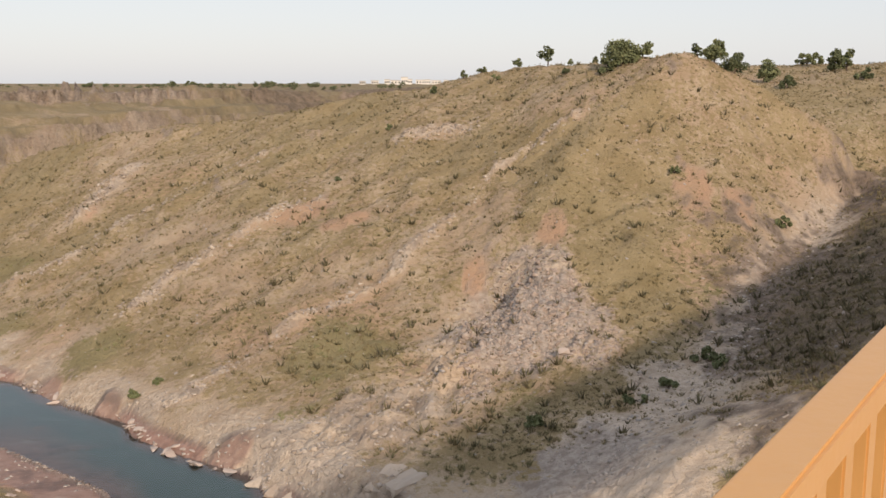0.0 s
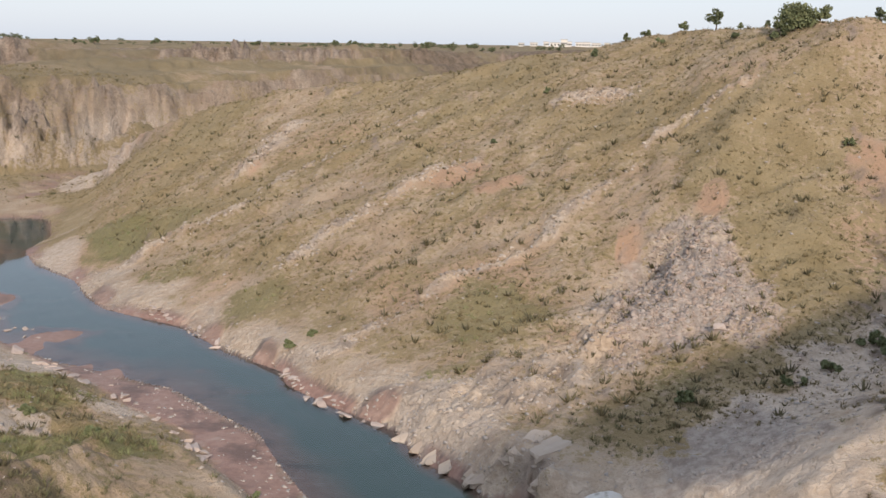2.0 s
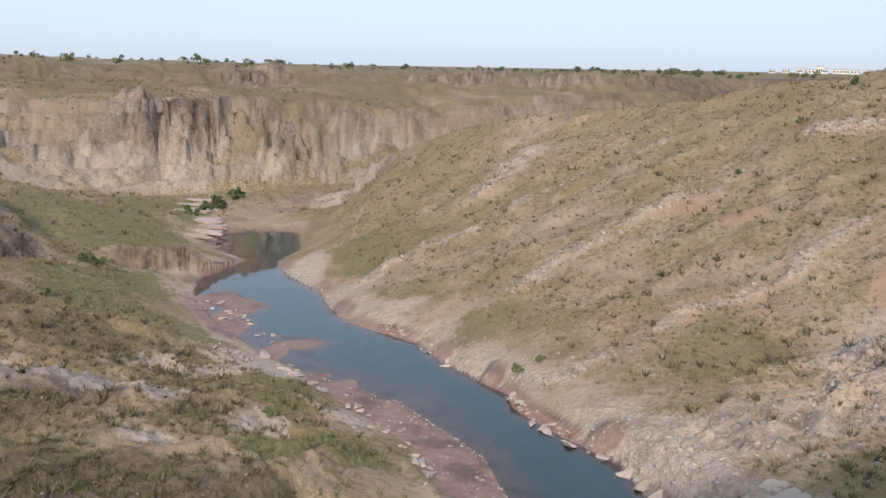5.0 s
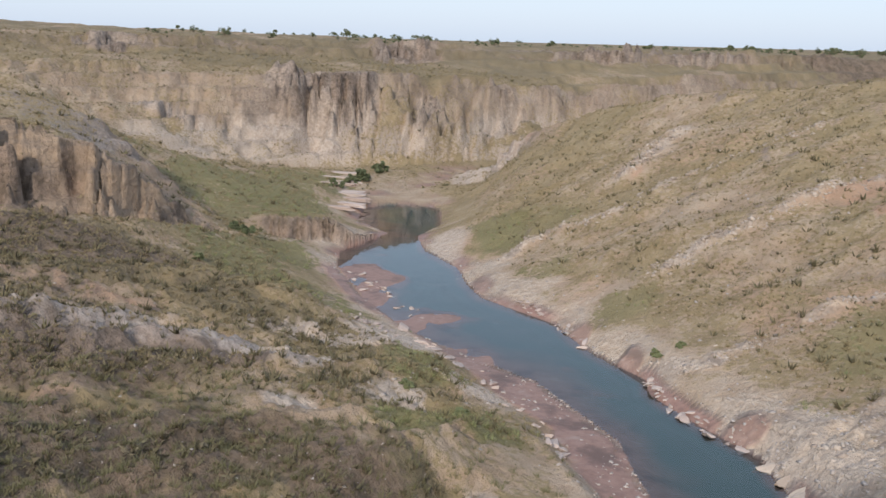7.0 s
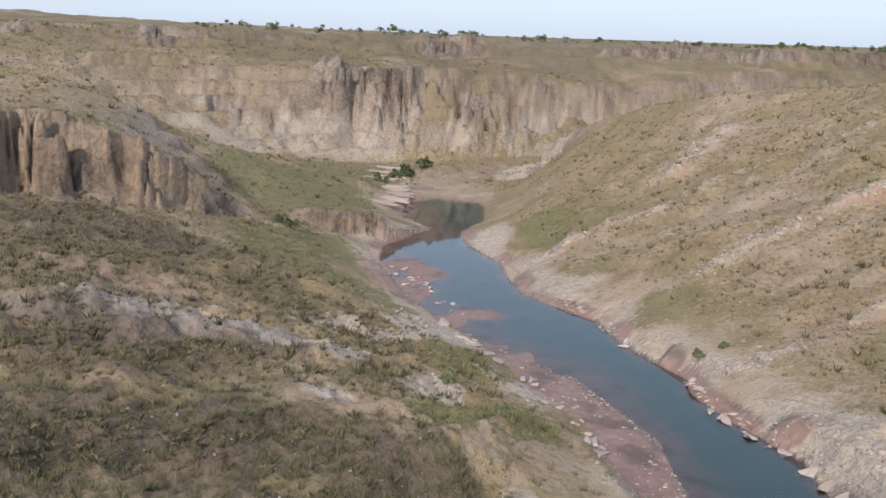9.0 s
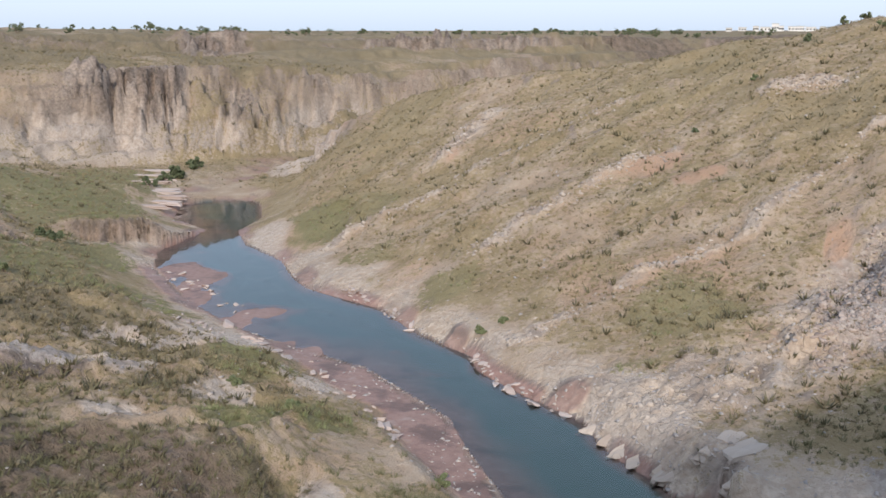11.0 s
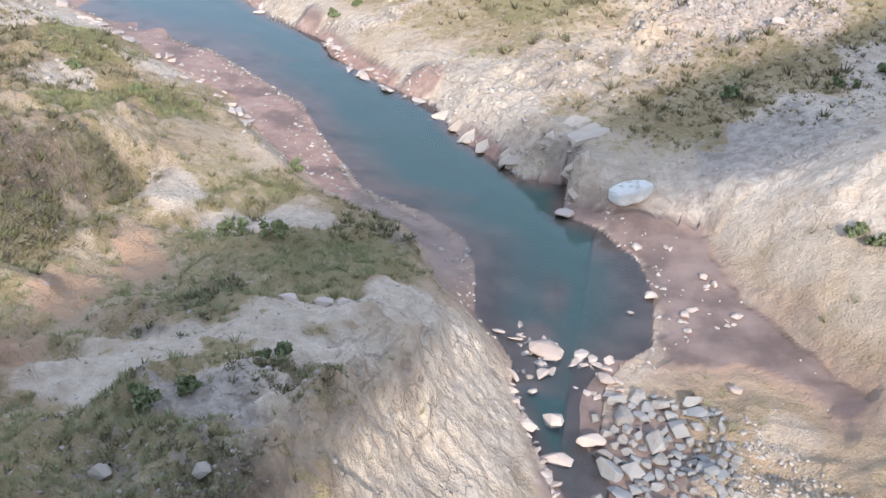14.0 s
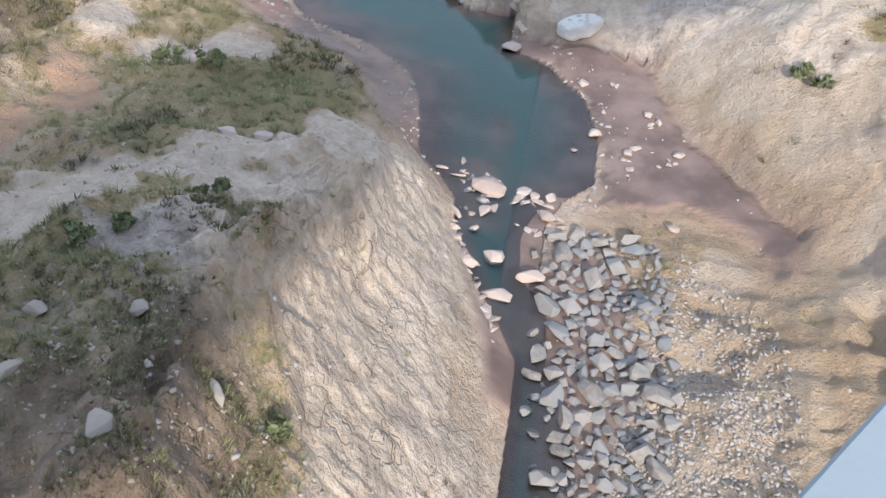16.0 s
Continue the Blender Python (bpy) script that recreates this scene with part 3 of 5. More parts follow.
# ------------------------------------------------------------ materials
def ground_material():
    m, nt, b = nodes_of("earth")
    a1 = nt.nodes.new("ShaderNodeAttribute"); a1.attribute_name = "cover"      # grass, rock, mud
    a2 = nt.nodes.new("ShaderNodeAttribute"); a2.attribute_name = "tone"       # red soil, bed depth, green
    s1 = nt.nodes.new("ShaderNodeSeparateColor"); nt.links.new(a1.outputs[0], s1.inputs[0])
    s2 = nt.nodes.new("ShaderNodeSeparateColor"); nt.links.new(a2.outputs[0], s2.inputs[0])
    mid, fine, tiny = grain(nt, 0.4), grain(nt, 2.2), grain(nt, 12.0)
    alpha1, alpha2 = a1.outputs["Alpha"], a2.outputs["Alpha"]
    soil = mixed(nt, band(nt, mid, 0.35, 0.7), (0.37, 0.27, 0.18), (0.46, 0.36, 0.26))
    soil = mixed(nt, calc(nt, "MULTIPLY", s2.outputs[0], band(nt, mid, 0.2, 0.55)), soil, (0.43, 0.28, 0.185))
    rock = mixed(nt, band(nt, fine, 0.3, 0.7), (0.38, 0.295, 0.215), (0.53, 0.43, 0.33))
    rock = mixed(nt, band(nt, mid, 0.5, 0.75), rock, (0.33, 0.28, 0.235))
    rock = mixed(nt, band(nt, streak(nt), 0.52, 0.66), rock, (0.24, 0.19, 0.15))
    rock = mixed(nt, calc(nt, "MULTIPLY", s2.outputs[0], 0.85), rock, mixed(nt, band(nt, fine, 0.3, 0.7), (0.34, 0.24, 0.155), (0.47, 0.345, 0.23)))
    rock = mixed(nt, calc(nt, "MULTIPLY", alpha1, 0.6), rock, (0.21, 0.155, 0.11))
    rock = mixed(nt, calc(nt, "MULTIPLY", band(nt, bedding(nt), 0.52, 0.62), 0.55), rock, (0.22, 0.175, 0.14))
    crack = cracks(nt, 0.9)
    rock = mixed(nt, calc(nt, "MULTIPLY", crack, 0.28), rock, (0.13, 0.10, 0.075))
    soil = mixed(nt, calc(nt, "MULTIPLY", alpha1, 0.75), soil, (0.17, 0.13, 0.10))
    g = calc(nt, "ADD", s1.outputs[0], calc(nt, "MULTIPLY", calc(nt, "SUBTRACT", fine, 0.5), 1.9))
    g = calc(nt, "ADD", g, calc(nt, "MULTIPLY", calc(nt, "SUBTRACT", tiny, 0.5), 1.0))
    grass = mixed(nt, band(nt, mid, 0.3, 0.7), (0.27, 0.205, 0.11), (0.355, 0.275, 0.16))
    grass = mixed(nt, calc(nt, "MULTIPLY", s2.outputs[2], 0.75), grass, (0.16, 0.17, 0.07))
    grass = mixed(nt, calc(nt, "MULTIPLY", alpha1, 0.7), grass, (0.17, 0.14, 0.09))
    r = calc(nt, "ADD", s1.outputs[1], calc(nt, "MULTIPLY", calc(nt, "SUBTRACT", fine, 0.5), 0.7))
    col = mixed(nt, band(nt, r, 0.4, 0.62), soil, rock)
    col = mixed(nt, calc(nt, "MULTIPLY", alpha2, 0.8), col, mixed(nt, band(nt, fine, 0.3, 0.7), (0.45, 0.365, 0.29), (0.60, 0.505, 0.415)))
    a3 = nt.nodes.new("ShaderNodeAttribute"); a3.attribute_name = "ash"        # grey crumbling shale, soaked mud, dark ground with some painted shade
    s3 = nt.nodes.new("ShaderNodeSeparateColor"); nt.links.new(a3.outputs[0], s3.inputs[0])
    col = mixed(nt, calc(nt, "MULTIPLY", s3.outputs[0], 0.8), col, mixed(nt, band(nt, fine, 0.35, 0.65), (0.25, 0.21, 0.185), (0.40, 0.35, 0.31)))
    col = mixed(nt, band(nt, g, 0.36, 0.66), col, grass)
    mud = mixed(nt, band(nt, fine, 0.3, 0.7), (0.24, 0.14, 0.107), (0.32, 0.20, 0.157))
    mud = mixed(nt, band(nt, mid, 0.48, 0.66), mud, (0.145, 0.09, 0.072))
    mud = mixed(nt, band(nt, mid, 0.40, 0.30), mud, (0.34, 0.245, 0.20))
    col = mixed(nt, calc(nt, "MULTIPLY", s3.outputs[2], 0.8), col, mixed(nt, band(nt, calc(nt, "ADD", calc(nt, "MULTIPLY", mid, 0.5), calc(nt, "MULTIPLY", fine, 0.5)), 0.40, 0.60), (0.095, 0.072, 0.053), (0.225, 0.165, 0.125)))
    mud = mixed(nt, calc(nt, "MULTIPLY", s3.outputs[1], 0.85), mud, mixed(nt, band(nt, mid, 0.35, 0.62), (0.25, 0.18, 0.15), (0.13, 0.09, 0.076)))
    col = mixed(nt, s1.outputs[2], col, mud)
    col = mixed(nt, s2.outputs[1], col, (0.085, 0.155, 0.135))
    col = mixed(nt, calc(nt, "MULTIPLY", band(nt, tiny, 0.6, 0.75), 0.35), col, (0.12, 0.09, 0.065))
    nt.links.new(col, b.inputs["Base Color"])
    rr = calc(nt, "SUBTRACT", 0.95, calc(nt, "MULTIPLY", s1.outputs[2], 0.5))
    rr = calc(nt, "SUBTRACT", rr, calc(nt, "MULTIPLY", s3.outputs[1], 0.1))
    nt.links.new(rr, b.inputs["Roughness"])
    b.inputs["Specular IOR Level"].default_value = 0.25
    h = calc(nt, "ADD", calc(nt, "MULTIPLY", fine, 0.7), calc(nt, "MULTIPLY", calc(nt, "MULTIPLY", tiny, 0.35), calc(nt, "SUBTRACT", 1.1, s1.outputs[1])))
    h = calc(nt, "ADD", h, calc(nt, "MULTIPLY", mid, 0.9))
    h = calc(nt, "SUBTRACT", h, calc(nt, "MULTIPLY", calc(nt, "MULTIPLY", crack, s1.outputs[1]), 0.15))
    h = calc(nt, "MULTIPLY", h, calc(nt, "SUBTRACT", 1.0, calc(nt, "MULTIPLY", s1.outputs[2], 0.9)))
    bumped(nt, b, h, 1.0, 0.4)
    return m


def water_material():
    m, nt, b = nodes_of("river_water")
    out = nt.nodes["Material Output"]
    nt.nodes.remove(b)
    clear = add(nt, "ShaderNodeBsdfTransparent", Color=(0.96, 0.98, 0.97, 1))
    gloss = add(nt, "ShaderNodeBsdfGlossy", Color=(1, 1, 1, 1), Roughness=0.03)
    fres = add(nt, "ShaderNodeFresnel", IOR=1.34)
    mix = nt.nodes.new("ShaderNodeMixShader")
    ripple = grain(nt, 1.3, 3.0)
    bp = add(nt, "ShaderNodeBump", Strength=0.025, Distance=0.05)
    nt.links.new(ripple, bp.inputs["Height"])
    nt.links.new(bp.outputs[0], gloss.inputs["Normal"])
    nt.links.new(bp.outputs[0], fres.inputs["Normal"])
    nt.links.new(fres.outputs[0], mix.inputs[0])
    nt.links.new(clear.outputs[0], mix.inputs[1])
    nt.links.new(gloss.outputs[0], mix.inputs[2])
    nt.links.new(mix.outputs[0], out.inputs[0])
    return m


EARTH, WATER = ground_material(), water_material()
# ------------------------------------------------------------ the ground, one sheet to the horizon
def ground_sheet():
    az = np.concatenate([np.linspace(-180, -36, 25)[:-1], np.linspace(-36, 70, 900), np.linspace(70, 180, 20)[1:]])
    rs = R0 * np.exp(np.linspace(0, math.log(R1 / R0), 1500))
    A, R = np.meshgrid(az, rs)
    Z = land(A, R)[0]
    # rows gather where the ground turns steep
    run = np.hypot(np.diff(R, axis=0), np.diff(Z, axis=0)) / (0.5 * (R[1:] + R[:-1]))
    run = np.minimum(run, 0.03) + 0.0006
    k = 25
    run = np.stack([np.convolve(np.pad(row, k // 2, mode="edge"), np.ones(k) / k, "valid") for row in run.T], 1)
    run = np.stack([np.convolve(np.pad(row, 12, mode="edge"), np.ones(25) / 25, "valid") for row in run], 0)
    s = np.vstack([np.zeros(len(az)), np.cumsum(run, axis=0)])
    n = 800
    rr = np.empty((n, len(az)))
    for j in range(len(az)):
        rr[:, j] = np.interp(np.linspace(0, s[-1, j], n), s[:, j], rs)
    A = np.broadcast_to(az, rr.shape)
    Z, cliff, wet, shore = land(A, rr)
    X, Y = to_xy(A, rr)
    # rows out to the horizon, and one in the middle under the bridge
    far = np.array([900.0, 1400.0, 2400.0, 4600.0])[:, None]
    FX, FY = to_xy(az[None, :], far)
    FZ = Z[-1][None, :] * 0 + np.array([19.2, 19.0, 18.6, 18.0])[:, None] * 0.5 + 0.5 * Z[-1][None, :]
    NX, NY = to_xy(az[None, :], np.array([[0.05]]))
    NZ = np.full_like(NX, float(Z[0].mean()))
    X, Y, Z = np.vstack([NX, X, FX]), np.vstack([NY, Y, FY]), np.vstack([NZ, Z, FZ])
    pad = len(far)
    cliff, wet, shore, R = (np.vstack([q[:1], q, np.repeat(q[-1:], pad, 0)]) for q in (cliff, wet, shore, rr))
    A = np.broadcast_to(az, X.shape)
    rows, cols = X.shape
    me = bpy.data.meshes.new("ground")
    me.vertices.add(rows * cols)
    me.vertices.foreach_set("co", np.stack([X, Y, Z], -1).astype(np.float32).ravel())
    i, j = np.meshgrid(np.arange(rows - 1), np.arange(cols - 1), indexing="ij")
    v = (i * cols + j).ravel()
    quads = np.stack([v, v + cols, v + cols + 1, v + 1], 1)[:, ::-1].astype(np.int32)
    me.loops.add(quads.size)
    me.loops.foreach_set("vertex_index", quads.ravel())
    me.polygons.add(len(quads))
    me.polygons.foreach_set("loop_start", np.arange(0, quads.size, 4, dtype=np.int32))
    me.polygons.foreach_set("use_smooth", np.ones(len(quads), bool))
    me.update(calc_edges=True)
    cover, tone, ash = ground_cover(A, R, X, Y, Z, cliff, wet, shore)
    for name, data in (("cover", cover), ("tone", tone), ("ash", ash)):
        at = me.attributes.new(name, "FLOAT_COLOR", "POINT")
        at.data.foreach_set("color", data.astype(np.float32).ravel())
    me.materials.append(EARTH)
    ob = new("ground", me)
    return tagged(ob, "eroded river valley of tan earth, dry grass and pale rock", "ground", kind="structure")


MUD_L = xy_line("left_mud") + [to_xy(a, r) for a, r, z in LAND["left_shore"] if 30 < r < 90][::-1]
MUD_R = DELTA + [to_xy(a, r) for a, r, z in LAND["right_shore"] if 27 < r < 40][::-1]
GREEN = [(43.7, 108, 4, 14), (39, 128, 3, 12), (43, 77, 3.5, 7), (40.2, 85, 2.5, 5), (37.2, 70, 2.5, 5), (27.0, 94, 2.6, 5), (24.3, 91, 1.5, 3), (8.9, 51.6, 1.6, 1.6),
         (20, 69.7, 2, 3), (24.9, 80, 1.5, 3), (-4.8, 49, 1.8, 2.0), (32.7, 56, 2, 2.5), (30, 46, 2.5, 2), (18.5, 28.6, 5.0, 2.6), (21.5, 36.2, 1.5, 1.2), (24.5, 32, 3, 1.5), (40, 108, 3, 16), (35, 66, 3, 3.5), (29, 45, 3.5, 3), (32.5, 52, 3, 3), (33, 42, 3, 3), (41, 70, 4, 6), (-16, 63, 1.0, 3.5), (6.6, 58, 3.2, 4), (-13.8, 49.5, 0.8, 1.5)]
PALE = [(42.9, 49.6, 5, 2.2), (38.5, 57, 4, 2), (34, 61, 3, 2.5), (33.4, 47.7, 2, 2), (29.3, 52.7, 2.5, 2), (40, 43, 2, 1.5), (28, 35.5, 2.2, 2), (20.6, 33.3, 2.5, 1.6), (25, 33, 2, 1.2),
        (21, 22.9, 4, 1.8), (30, 20.6, 5, 2), (19, 20.3, 5, 2), (25, 17.2, 5, 1.5), (24, 21.5, 7, 1.8), (13, 25, 5, 2.5), (33, 20, 5, 1.8), (-14, 38.5, 4, 3.5), (-18, 42, 3.5, 4), (-11, 40, 3, 2.5), (-9, 44.5, 4, 3), (-13, 50, 2.5, 4), (50, 51, 6, 2.0)]
SAND = [(-9.0, 37.5, 2.4, 2.0), (-12.6, 36, 3, 3), (-18, 34.0, 4, 3.0), (-14.3, 26.0, 2.2, 1.3), (-23.5, 30, 3, 4), (30.6, 94, 1.1, 7), (29.5, 140, 1.2, 10)]
RED = [(-6.4, 67.2, 0.9, 2.0), (-1.8, 65.3, 0.7, 1.4), (8.4, 79.9, 2.0, 1.6), (5.7, 75.8, 1.8, 1.4), (-14.5, 73.8, 1.0, 2.5), (-17, 74, 0.9, 2.5), (56, 58, 5, 1.2), (51, 56, 3, 1.0),
       (49.6, 49.7, 3.5, 1.4), (56, 42.5, 4, 1.2), (45, 37.3, 1.8, 1.0), (35, 27.6, 2.2, 2.5), (39.5, 23.6, 2.5, 2.5), (30.5, 30.5, 1.8, 2.0), (26.5, 138, 1.5, 6), (20, 98, 0.7, 3)]
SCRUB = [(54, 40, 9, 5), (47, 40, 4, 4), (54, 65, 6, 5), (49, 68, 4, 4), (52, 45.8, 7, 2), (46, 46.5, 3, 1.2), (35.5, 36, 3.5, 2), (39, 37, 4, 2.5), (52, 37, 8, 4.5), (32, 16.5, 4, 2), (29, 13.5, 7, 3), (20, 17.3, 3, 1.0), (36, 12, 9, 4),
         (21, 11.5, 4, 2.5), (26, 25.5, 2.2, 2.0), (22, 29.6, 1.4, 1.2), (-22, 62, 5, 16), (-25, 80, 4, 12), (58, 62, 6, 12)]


RUBBLE_BED = [(9.5, 33, 2.0, 3.5), (12, 36, 2.2, 2.2), (7.6, 29.8, 1.2, 1.6), (-5, 23.5, 4.0, 3.5), (-8, 19.0, 4.5, 4.0), (-9, 15, 4, 4)]
ASH = [(50, 48.0, 9, 3.2), (44, 49.5, 4, 2.2), (52, 92, 3.5, 7), (-5.0, 58, 4.5, 6), (30, 16, 8, 2.5), (-8, 42, 5, 3.5), (-22, 60, 6, 18), (-26, 85, 4, 14)]
# dark ground; on the right slope and far right cliff, shade painted in
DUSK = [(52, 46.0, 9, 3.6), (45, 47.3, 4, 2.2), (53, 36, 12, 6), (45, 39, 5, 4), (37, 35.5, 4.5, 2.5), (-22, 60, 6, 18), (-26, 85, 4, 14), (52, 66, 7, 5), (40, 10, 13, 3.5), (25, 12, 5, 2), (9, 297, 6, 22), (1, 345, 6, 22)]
COVE = [(13.0, 51.0, 1.6, 1.2), (19.7, 61.2, 0.9, 1.5), (22.8, 66.5, 0.8, 1.8), (28.5, 79.5, 0.8, 2.2)]
THICKET = [(37.5, 33.0, 4.5, 2.6), (33.0, 36.5, 3.0, 2.0), (41.0, 36.0, 3.5, 3.0), (50.0, 36.0, 8.0, 3.0), (25.5, 26.0, 2.0, 1.5), (21.0, 18.0, 4.0, 0.9), (44.0, 60.0, 3.0, 3.0), (52.0, 62.0, 6.0, 4.0)]


def ground_cover(A, R, X, Y, Z, cliff, wet, shore):
    n1, n2 = fbm(X / 11, Y / 11, 4, 51), fbm(X / 4, Y / 4, 3, 61)
    n3 = (fbm(X / 2.5, Y / 2.5, 3, 62) - 0.5) * 0.7 + (fbm(X / 0.9, Y / 0.9, 3, 66) - 0.5) * 0.8
    right = (A < 33) & ~wet
    green, pale, sand = spot(A, R, GREEN, n3), spot(A, R, PALE, n3), spot(A, R, SAND, n3 * 0.3)
    red, scrub = spot(A, R, RED, n3), spot(A, R, SCRUB, n3)
    scrub = scrub * np.where(R < 45, smooth(0.36, 0.58, fbm(X / 1.7, Y / 1.7, 3, 64)), 1) * np.where(R < 25, 0.65, 1) * np.where(A < -14, 0.4, 1)
    scrub = np.maximum(scrub, spot(A, R, THICKET, n3))
    red = red * (1 - scrub)
    crest = np.exp(-(away(X, Y, BROW) / 1.8) ** 2) * smooth(32, 28, R)
    head = np.exp(-(away(X + 3 * n3, Y, STRIP_XY["headland"]) / 3.5) ** 2)
    out = strips(X, Y)
    cone, slab = smooth(0.2, 0.6, spot(A, R, CONE) + n3 * 0.6), smooth(0.2, 0.6, spot(A, R, SLAB) + n3 * 0.4)
    gully = np.exp(-(away(X + 2.5 * n3, Y, xy_line("gully")) / 2.3) ** 2) * smooth(95, 80, R)
    bank = smooth(4.6, 0.8, shore + 9 * (n2 - 0.5)) * (R < 105)
    beds = inside(X, Y, MUD_L) | inside(X, Y, MUD_R)
    mudd = np.minimum(away(X, Y, MUD_L + MUD_L[:1]), away(X, Y, MUD_R + MUD_R[:1]))
    mud = np.where(beds, 0.45 + 0.55 * smooth(0, 0.5, mudd + n3), 0.45 * smooth(0.6, 0, mudd + n3))
    mud = np.maximum(mud, smooth(2.4, 0.5, shore + 3 * n3) * smooth(0.7, 0.35, Z) * smooth(0.35, 0.55, fbm(X / 5, Y / 5, 2, 63)))
    upper = smooth(118, 122, R) * smooth(165, 150, R) * smooth(0.9, 0.5, Z) * (A > 25) * (A < 38)
    mud = np.maximum(mud, upper * smooth(0.4, 0.6, n2) * 0.8)
    mud = np.where(wet, 1.0, mud * (1 - 0.9 * sand))
    mud = np.maximum(mud, 0.9 * spot(A, R, RUBBLE_BED, n3 * 0.6) * ~wet)
    mud = np.maximum(mud, 0.8 * spot(A, R, COVE, n3 * 0.5) * smooth(2.6, 1.2, shore))
    grass = 0.56 + 0.09 * right + 0.8 * (n1 - 0.5) + 0.6 * (n2 - 0.5)
    grass = grass + np.where(A < 26, 0.2, 0.4) * green + 0.25 * scrub - 0.5 * pale - 0.45 * red - 0.6 * out - 0.9 * gully
    grass = grass - 0.55 * bank - 0.7 * sand - 0.5 * cone - 0.7 * slab - 0.6 * cliff - 0.5 * upper - 0.45 * crest - 0.5 * head - 0.8 * inside(X, Y, MUD_R)
    grass = grass - 0.6 * smooth(0, -3, A) * smooth(37, 34, R)
    rock = 0.18 + 0.55 * cliff + 0.55 * out + 0.5 * gully + 0.35 * bank + 0.5 * cone + 0.7 * slab + 0.3 * pale + 0.6 * crest + 0.4 * head
    steepness = np.maximum(cliff, base_slope(A, R) * 1.6)
    dull = smooth(118, 126, R) * cliff
    # pale beds at the foot of the far cliff and in the bluff
    low = smooth(120, 130, R) * smooth(8.5, 6.0, Z + 4 * (n1 - 0.5) + 3 * (n2 - 0.5)) * smooth(0.2, 0.5, steepness) * (A > 22)
    pale = np.clip(np.maximum(pale, 0.9 * low) + 0.8 * gully + 0.4 * bank + 0.55 * sand + 0.3 * out + 0.55 * slab, 0, 1)
    brow = smooth(150, 175, R) * smooth(3, 6, A) * (1 - smooth(0.3, 0.8, cliff))
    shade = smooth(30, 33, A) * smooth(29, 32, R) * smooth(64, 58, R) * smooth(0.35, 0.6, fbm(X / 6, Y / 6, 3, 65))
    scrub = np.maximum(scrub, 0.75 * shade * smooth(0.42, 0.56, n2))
    scars = 0.45 * brow * smooth(0.50, 0.66, fbm(np.radians(A) * R / 9, R / 3.5, 4, 67))
    grass, rock = grass - 0.4 * scars, rock + 0.25 * scars
    scrub = np.maximum(scrub, (1 - scars) * brow * (0.65 + 1.6 * (n1 - 0.42)))
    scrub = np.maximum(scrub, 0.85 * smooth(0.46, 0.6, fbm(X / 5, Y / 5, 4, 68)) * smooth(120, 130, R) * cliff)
    # no plants here: the far right cliff's shade, darkened through the scrub mask
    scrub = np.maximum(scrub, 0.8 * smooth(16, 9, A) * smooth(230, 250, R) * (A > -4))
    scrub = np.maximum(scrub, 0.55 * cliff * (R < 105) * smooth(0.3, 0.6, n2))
    grass = grass + 0.45 * scrub * smooth(120, 130, R) * (1 - 0.75 * cliff)
    depth = np.where(wet, smooth(-0.04, -0.28, Z), 0)
    soft = smooth(0.55, 0.75, fbm(X / 9, Y / 9, 3, 71)) * 0.6
    red = np.clip(np.maximum(red, soft * right) + np.where(R > 118, 0.25, 0.85) * cliff * (1 - pale) + 0.5 * crest, 0, 1)
    ash = np.maximum(spot(A, R, ASH, n3) * (1 - 0.6 * np.clip(green, 0, 1)), dull * (0.65 + 1.2 * (n2 - 0.5)))
    ash = np.clip(ash, 0, 1)
    grass = grass - 0.35 * ash * (A > 40) * (R < 60)
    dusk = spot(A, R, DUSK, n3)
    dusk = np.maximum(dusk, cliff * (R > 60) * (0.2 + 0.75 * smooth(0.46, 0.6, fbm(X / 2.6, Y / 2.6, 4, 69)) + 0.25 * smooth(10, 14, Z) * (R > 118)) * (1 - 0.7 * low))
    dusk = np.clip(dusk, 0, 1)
    soaked = np.where(((A < 4) & (R < 42)) | ((A < 17) & (R < 39)), mud, 0)
    green = np.clip(0.7 * green * np.where(A < 26, 0.6, 1) + 0.12 * smooth(0.5, 0.7, fbm(X / 16, Y / 16, 3, 81)) * (R < 120), 0, 1)
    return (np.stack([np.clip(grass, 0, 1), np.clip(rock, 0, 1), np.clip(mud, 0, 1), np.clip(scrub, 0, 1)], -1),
            np.stack([np.clip(red, 0, 1), np.clip(depth, 0, 1), np.clip(green, 0, 1), np.clip(pale, 0, 1)], -1),
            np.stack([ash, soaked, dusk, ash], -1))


GROUND = ground_sheet()


def river():
    bm = bmesh.new()
    vs = [bm.verts.new((x, y, 0.0)) for x, y in ((-95, 2), (12, 2), (6, 50), (-55, 121), (-95, 121))]
    bm.faces.new(vs)
    ob = part("water", bm, WATER)
    return tagged(ob, "shallow still grey-green river with red muddy edges", "river", kind="structure")


river()
